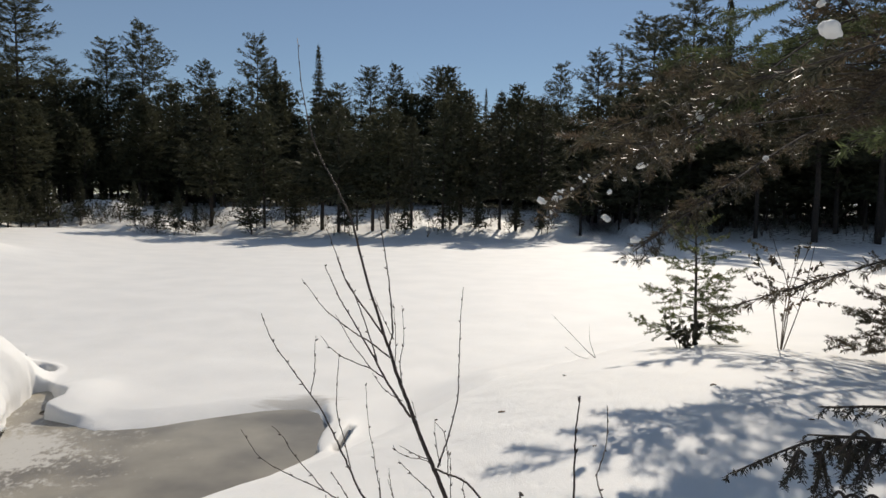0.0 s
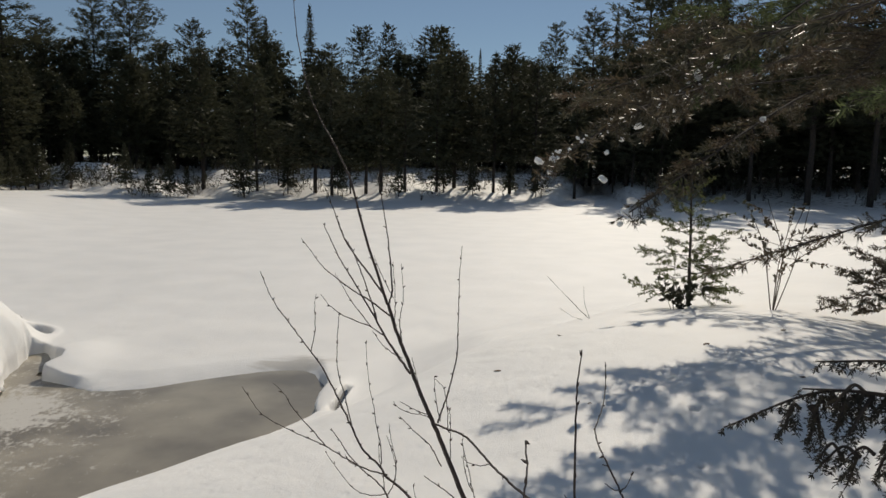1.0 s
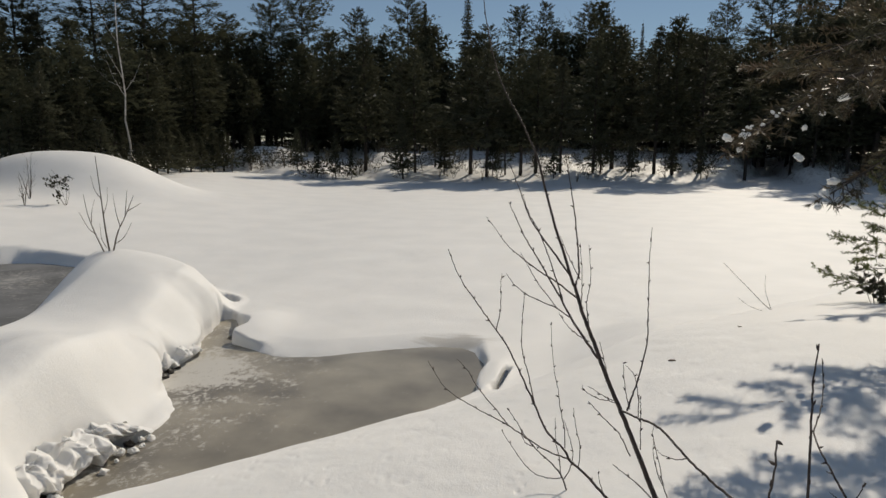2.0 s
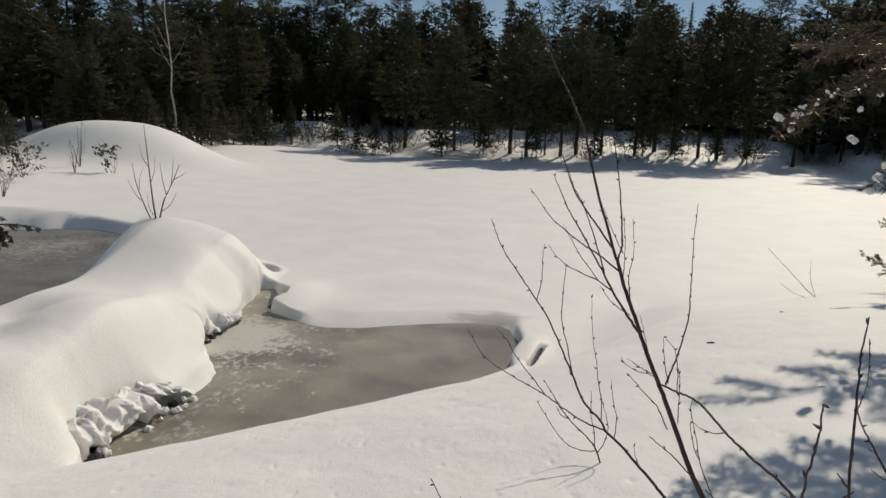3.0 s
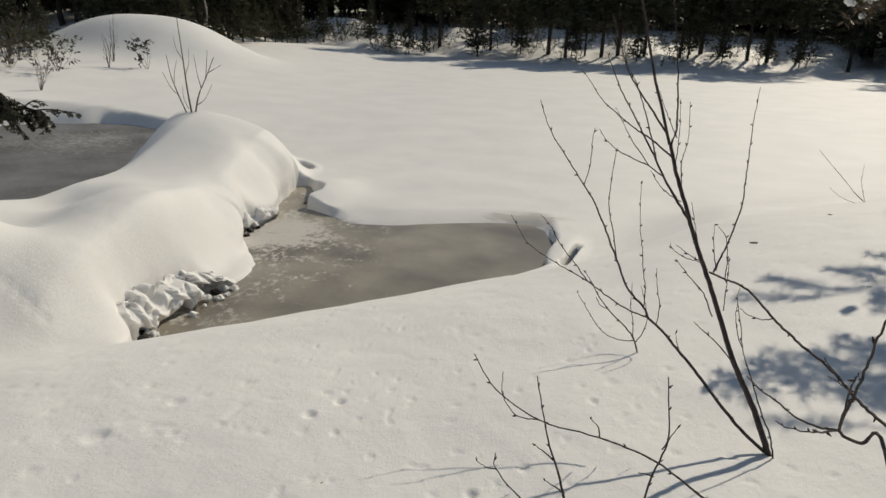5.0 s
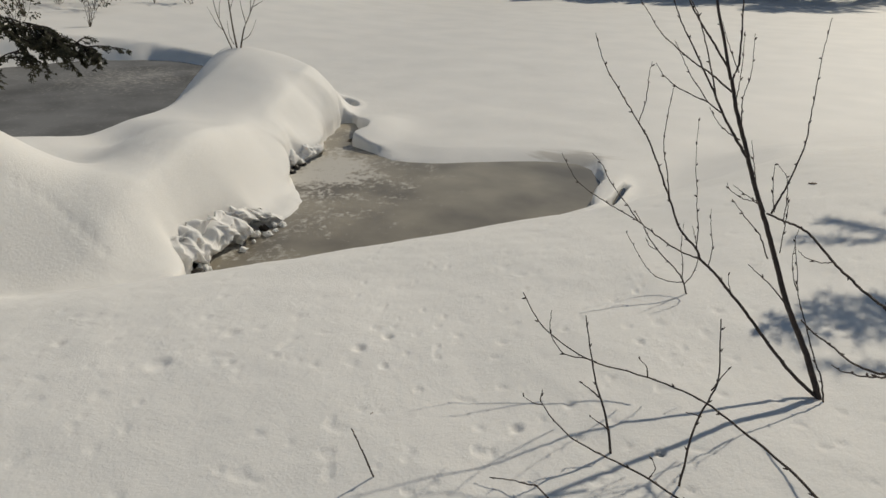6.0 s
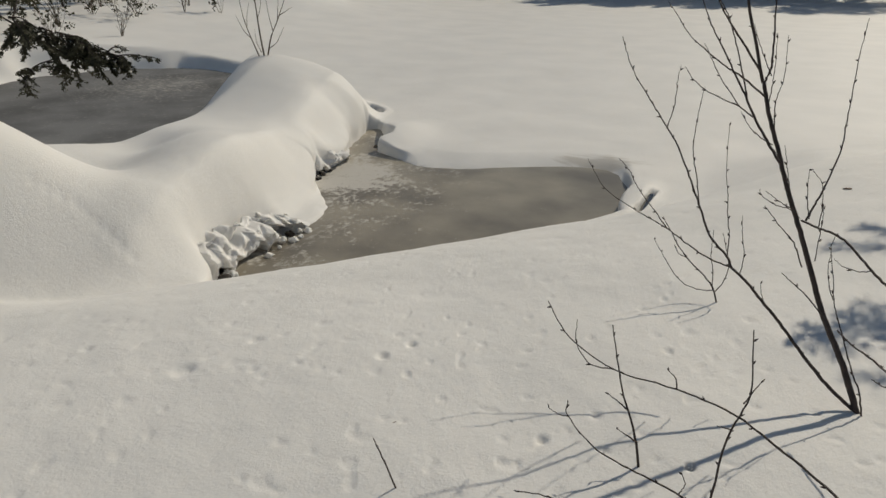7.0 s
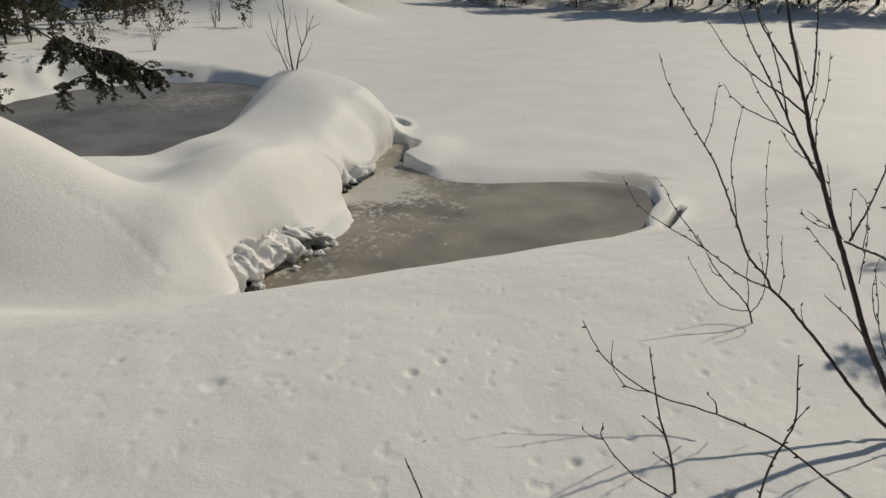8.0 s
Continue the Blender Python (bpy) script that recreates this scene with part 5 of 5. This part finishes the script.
def hanging(seed, count, root, tip, spread, low, high, fall, m):
    """Sub-limbs that leave a bough all round and hang, longest in its middle."""
    rng = random.Random(seed)
    out = []
    for i in range(count):
        t = (i + rng.random()) / count
        a = Vector(root).lerp(Vector(tip), t) + Vector((0, 0, 0.03 * math.sin(math.pi * t)))
        way = ((Vector(tip) - Vector(root)).normalized() * rng.uniform(-0.5, 0.9) + sway(rng, spread) + Vector((0, 0, -fall * rng.random()))).normalized()
        out.append((tuple(a), tuple(a + way * rng.uniform(low, high) * (1.15 - 0.5 * t)), rng.uniform(0.0, 0.05), 0.11, m))
    return tuple(out)


ARM = (-4.40, 3.66, 1.77)
limbed_pine("pine reaching a needled bough over the shaded pool", -6.3, 1.2, 5.0, 6, 63, SPRUCE, 2.4, 1.3, 150, 300, extra=(
    ((-6.3, 1.2, 3.1), (-4.84, 3.08, 2.14), 0.16, 0.08, HEMLOCK), ((-4.84, 3.08, 2.14), ARM, -0.04, 0.12, HEMLOCK),
    ((-6.3, 1.2, 2.8), (-5.05, 2.82, 1.85), 0.10, 0.2, HEMLOCK), ((-6.3, 1.2, 2.6), (-5.02, 2.84, 1.66), 0.10, 0.2, HEMLOCK))
    + hanging(5, 38, (-4.82, 3.12, 2.12), ARM, 0.85, 0.14, 0.40, 0.9, HEMLOCK) + hanging(9, 7, (-4.66, 3.34, 1.86), (-4.84, 3.10, 1.62), 0.6, 0.12, 0.24, 0.9, HEMLOCK)
    + hanging(6, 10, (-5.22, 2.62, 2.00), (-5.02, 2.84, 1.70), 0.8, 0.10, 0.24, 1.0, HEMLOCK))
HEEL = (1.30, 1.72, 2.06)
limbed_pine("small fir with a dark drooping bough over the bank", 2.35, 1.35, 2.8, 3, 64, SPRUCE, 1.2, 0.6, -100, 20, extra=(
    ((2.35, 1.35, 2.35), HEEL, 0.04, 0.14, DARK_FIR), (HEEL, (0.85, 1.92, 1.90), 0.04, 0.05, DARK_FIR), (HEEL, (1.03, 1.84, 2.05), 0.02, 0.10, DARK_FIR), ((1.5, 1.66, 2.12), (1.06, 1.84, 2.13), 0.02, 0.09, DARK_FIR))
    + hanging(7, 30, (1.50, 1.66, 2.10), (1.00, 1.85, 1.98), 0.55, 0.06, 0.20, 1.5, DARK_FIR)
    + hanging(8, 22, (1.55, 1.62, 1.96), (1.12, 1.78, 1.86), 0.60, 0.06, 0.18, 1.2, DARK_FIR))

# snow caught on the boughs
rng = random.Random(33)
for i in range(60):
    t = rng.random()
    at = Vector((0.62, 4.40, 2.66)).lerp(Vector((2.5, 5.9, 3.54)), t) + sway(rng, 0.02 + 0.07 * t)
    snow_lump(at, rng.uniform(0.004, 0.013), 300 + i, 0.7, rng.uniform(0.9, 1.8), rng.uniform(0, 180), 0.9)
for i, (x, y, z, size, st) in enumerate(((0.64, 4.41, 2.69, 0.045, 1.0), (0.72, 4.42, 2.62, 0.035, 1.0), (0.78, 4.5, 2.71, 0.030, 0.9), (0.80, 4.55, 2.75, 0.022, 1.0), (1.55, 5.28, 2.97, 0.055, 1.4),
                                         (1.70, 5.34, 3.02, 0.035, 1.2), (1.38, 5.15, 2.86, 0.035, 1.3), (1.25, 5.06, 2.76, 0.035, 1.0), (1.98, 5.52, 3.22, 0.045, 1.4),
                                         (2.12, 5.64, 3.40, 0.060, 1.3), (2.25, 5.75, 3.50, 0.045, 1.0), (2.45, 5.9, 3.60, 0.050, 1.1), (1.24, 5.1, 2.56, 0.060, 1.2), (1.45, 5.05, 2.40, 0.065, 1.1),
                                         (1.40, 5.03, 2.32, 0.065, 0.8), (1.36, 5.01, 2.23, 0.050, 0.8), (1.55, 5.06, 2.24, 0.040, 0.7), (1.47, 2.62, 3.36, 0.075, 1.2),
                                         (1.85, 5.4, 3.10, 0.030, 1.5), (3.0, 6.3, 3.1, 0.05, 1.0), (3.6, 6.6, 4.6, 0.07, 1.2), (2.7, 6.4, 5.1, 0.06, 1.0), (3.3, 7.2, 5.6, 0.07, 1.0))):
    snow_lump((x, y, z), size * (0.56 if size < 0.07 else 0.52), i + 1, rng.uniform(0.6, 0.85), st, rng.uniform(0, 180), 0.5)


for i in range(22):
    t = rng.random()
    snow_lump(Vector((-4.76, 3.20, 2.05)).lerp(Vector(ARM), t) + sway(rng, 0.03) + Vector((0, 0, 0.02 - 0.06 * rng.random())), rng.uniform(0.005, 0.011), 400 + i, 0.6, rng.uniform(1.0, 2.0), rng.uniform(0, 180), 0.9)


# ---- crumbled snow and litter ----
def crumb(at, size, seed, label):
    ob = snow_lump(at, size, seed, 0.9, 1.15, seed * 37 % 180, 0.7)
    ob.name = "snow_chunk"
    ob["label"], ob["group"] = label, "crumbled snow by the pond"
    return ob


def crust(shore, back, height, amp, seed, nu=110, nv=44, base=0.0, gap=0.03):
    """Eroded face of snow along the water's edge: soft knobs and scooped hollows, undercut above the ice, running into the drift at its top."""
    k, merge = Kit(), []
    line = curve_points([(x, y, h) for (x, y), h in zip(shore, height)], 14)
    n = len(line)
    for i in range(nu):
        u = i / (nu - 1)
        j = min(n - 2, int(u * (n - 1)))
        p = line[j].lerp(line[j + 1], u * (n - 1) - j)
        ends = min(1, u / 0.10, (1 - u) / 0.10)
        for m in range(nv):
            v = m / (nv - 1)
            scallop = gap * (0.6 + 1.5 * noise.noise(Vector((p.x * 9, p.y * 9, seed))))
            at = Vector((p.x - back * v ** 1.7, p.y - 0.25 * back * v, base + max(0.0, scallop) + (p.z - gap) * v ** 0.8))
            bent = at + noise.noise_vector(at * 5.0 + Vector((0, 0, seed))) * 0.05
            knob = noise.noise(bent * 8.0 + Vector((seed, 2, 0))) + 0.45 * noise.noise(bent * 16.0) + 0.18 * noise.noise(bent * 34.0)
            pit = max(0.0, min(1, (noise.noise(Vector((bent.x, bent.y, 0.8 * bent.z)) * 6.3 + Vector((0, 0, seed))) - 0.02) / 0.26))
            small = max(0.0, min(1, (noise.noise(bent * 12.0 + Vector((0, seed, 0))) - 0.12) / 0.25))
            pit, small = pit * pit * (3 - 2 * pit), small * small * (3 - 2 * small)
            hold = max(0.0, min(1, ends, (1.10 - v + 0.5 * noise.noise(Vector((at.y * 6, 3, seed)))) / 0.4))
            out = (amp * (0.50 * knob - 1.45 * pit - 0.45 * small) + 0.05) * hold
            if v < 0.10:
                out -= 0.08 * (1 - v / 0.10)
            k.v.append(at + Vector((0.90, -0.25, 0.12)) * out)
            merge.append(max(float(ease(0.70, 1.0, np.array(v))), 1 - ends))
    xs, ys = np.array([p.x for p in k.v]), np.array([p.y for p in k.v])
    for p, top, w in zip(k.v, ground_height(xs, ys) - 0.02, merge):
        p.z += (float(top) - p.z) * w
    for i in range(nu - 1):
        for m in range(nv - 1):
            a = i * nv + m
            k.f.append((a, a + nv, a + nv + 1, a + 1))
    return tagged(new("snow_crust", k.mesh("snow_crust", SNOW, True)), "crumbled pitted crust of snow at the pond edge", "snow", "crumbled snow by the pond")


crust([(-4.00, 3.72), (-4.00, 3.95), (-4.03, 4.2), (-4.03, 4.4), (-3.99, 4.6), (-4.05, 4.81), (-4.03, 5.02), (-4.02, 5.30)], 0.34, [0.26, 0.37, 0.40, 0.40, 0.37, 0.32, 0.25, 0.14], 0.12, 3, 190, 70)
crust([(-4.70, 6.20), (-4.80, 6.45), (-4.86, 6.75), (-4.82, 6.98), (-4.84, 7.25), (-4.95, 7.5)], 0.22, [0.14, 0.28, 0.32, 0.28, 0.20, 0.12], 0.06, 8, 90, 40, 0.0, 0.06)
crust([(-5.80, 9.25), (-5.98, 9.55), (-6.14, 9.9), (-6.42, 10.3)], 0.20, [0.12, 0.22, 0.28, 0.16], 0.09, 5, 70, 36, 0.10, 0.01)
for i in range(14):
    t = rng.random()
    h, y = rng.uniform(0.0, 0.03), 3.9 + 1.2 * t
    crumb((-3.97 + rng.uniform(-0.05, 0.05), y, h), rng.uniform(0.015, 0.04), 40 + i, "rough chunk of crusted snow at the pond edge")


def wet_stone(x, y, size, seed):
    ob = snow_lump((x, y, size * 0.2), size, seed, 0.6, 1.3, seed * 53 % 180, 0.6)
    ob.name = "wet_stone"
    ob.data.name = "wet_stone"
    ob.data.materials[0] = STONE
    ob["group"] = "stones under the snow edge"
    return tagged(ob, "dark wet stone under the overhanging snow", "stone", "stones under the snow edge")


for i, (x, y, size) in enumerate(((-3.98, 3.86, 0.055), (-4.02, 3.98, 0.05), (-4.05, 4.9, 0.05), (-4.08, 4.78, 0.04), (-4.80, 6.5, 0.05), (-4.84, 6.66, 0.05), (-4.86, 6.82, 0.045))):
    wet_stone(x, y, size, 150 + i)


def dead_leaf(x, y, size, seed):
    rng = random.Random(seed)
    k = Kit()
    for i in range(5):
        for j in range(5):
            u, w = i / 4 - 0.5, (j / 4 - 0.5) * (1 - (i / 4 - 0.5) ** 2 * 2.6)
            k.v.append(Vector((u * 2, w * 1.2, 0.5 * abs(w) + 0.35 * u * u + rng.uniform(0, 0.12))) * size)
    for i in range(4):
        for j in range(4):
            k.f.append((i * 5 + j, i * 5 + j + 1, i * 5 + j + 6, i * 5 + j + 5))
    ob = new("dead_leaf", k.mesh("dead_leaf", LEAF, True))
    solid = ob.modifiers.new("thickness", 'SOLIDIFY')
    solid.thickness = 0.0012
    ob.matrix_basis = pose(x, y, ground_at(x, y) - 0.004, rng.uniform(-20, 20), rng.uniform(-20, 20), rng.uniform(0, 360))
    return tagged(ob, "small curled brown leaf lying on snow", "leaf", "leaf litter on the bank")


for i, (x, y, size) in enumerate(((0.44, 4.71, 0.030), (1.05, 5.6, 0.03), (1.9, 4.6, 0.025), (2.2, 3.9, 0.025), (-1.1, 1.55, 0.010), (0.9, 3.8, 0.015), (-3.9, 3.4, 0.014), (2.6, 4.9, 0.03))):
    dead_leaf(x, y, size, 200 + i)
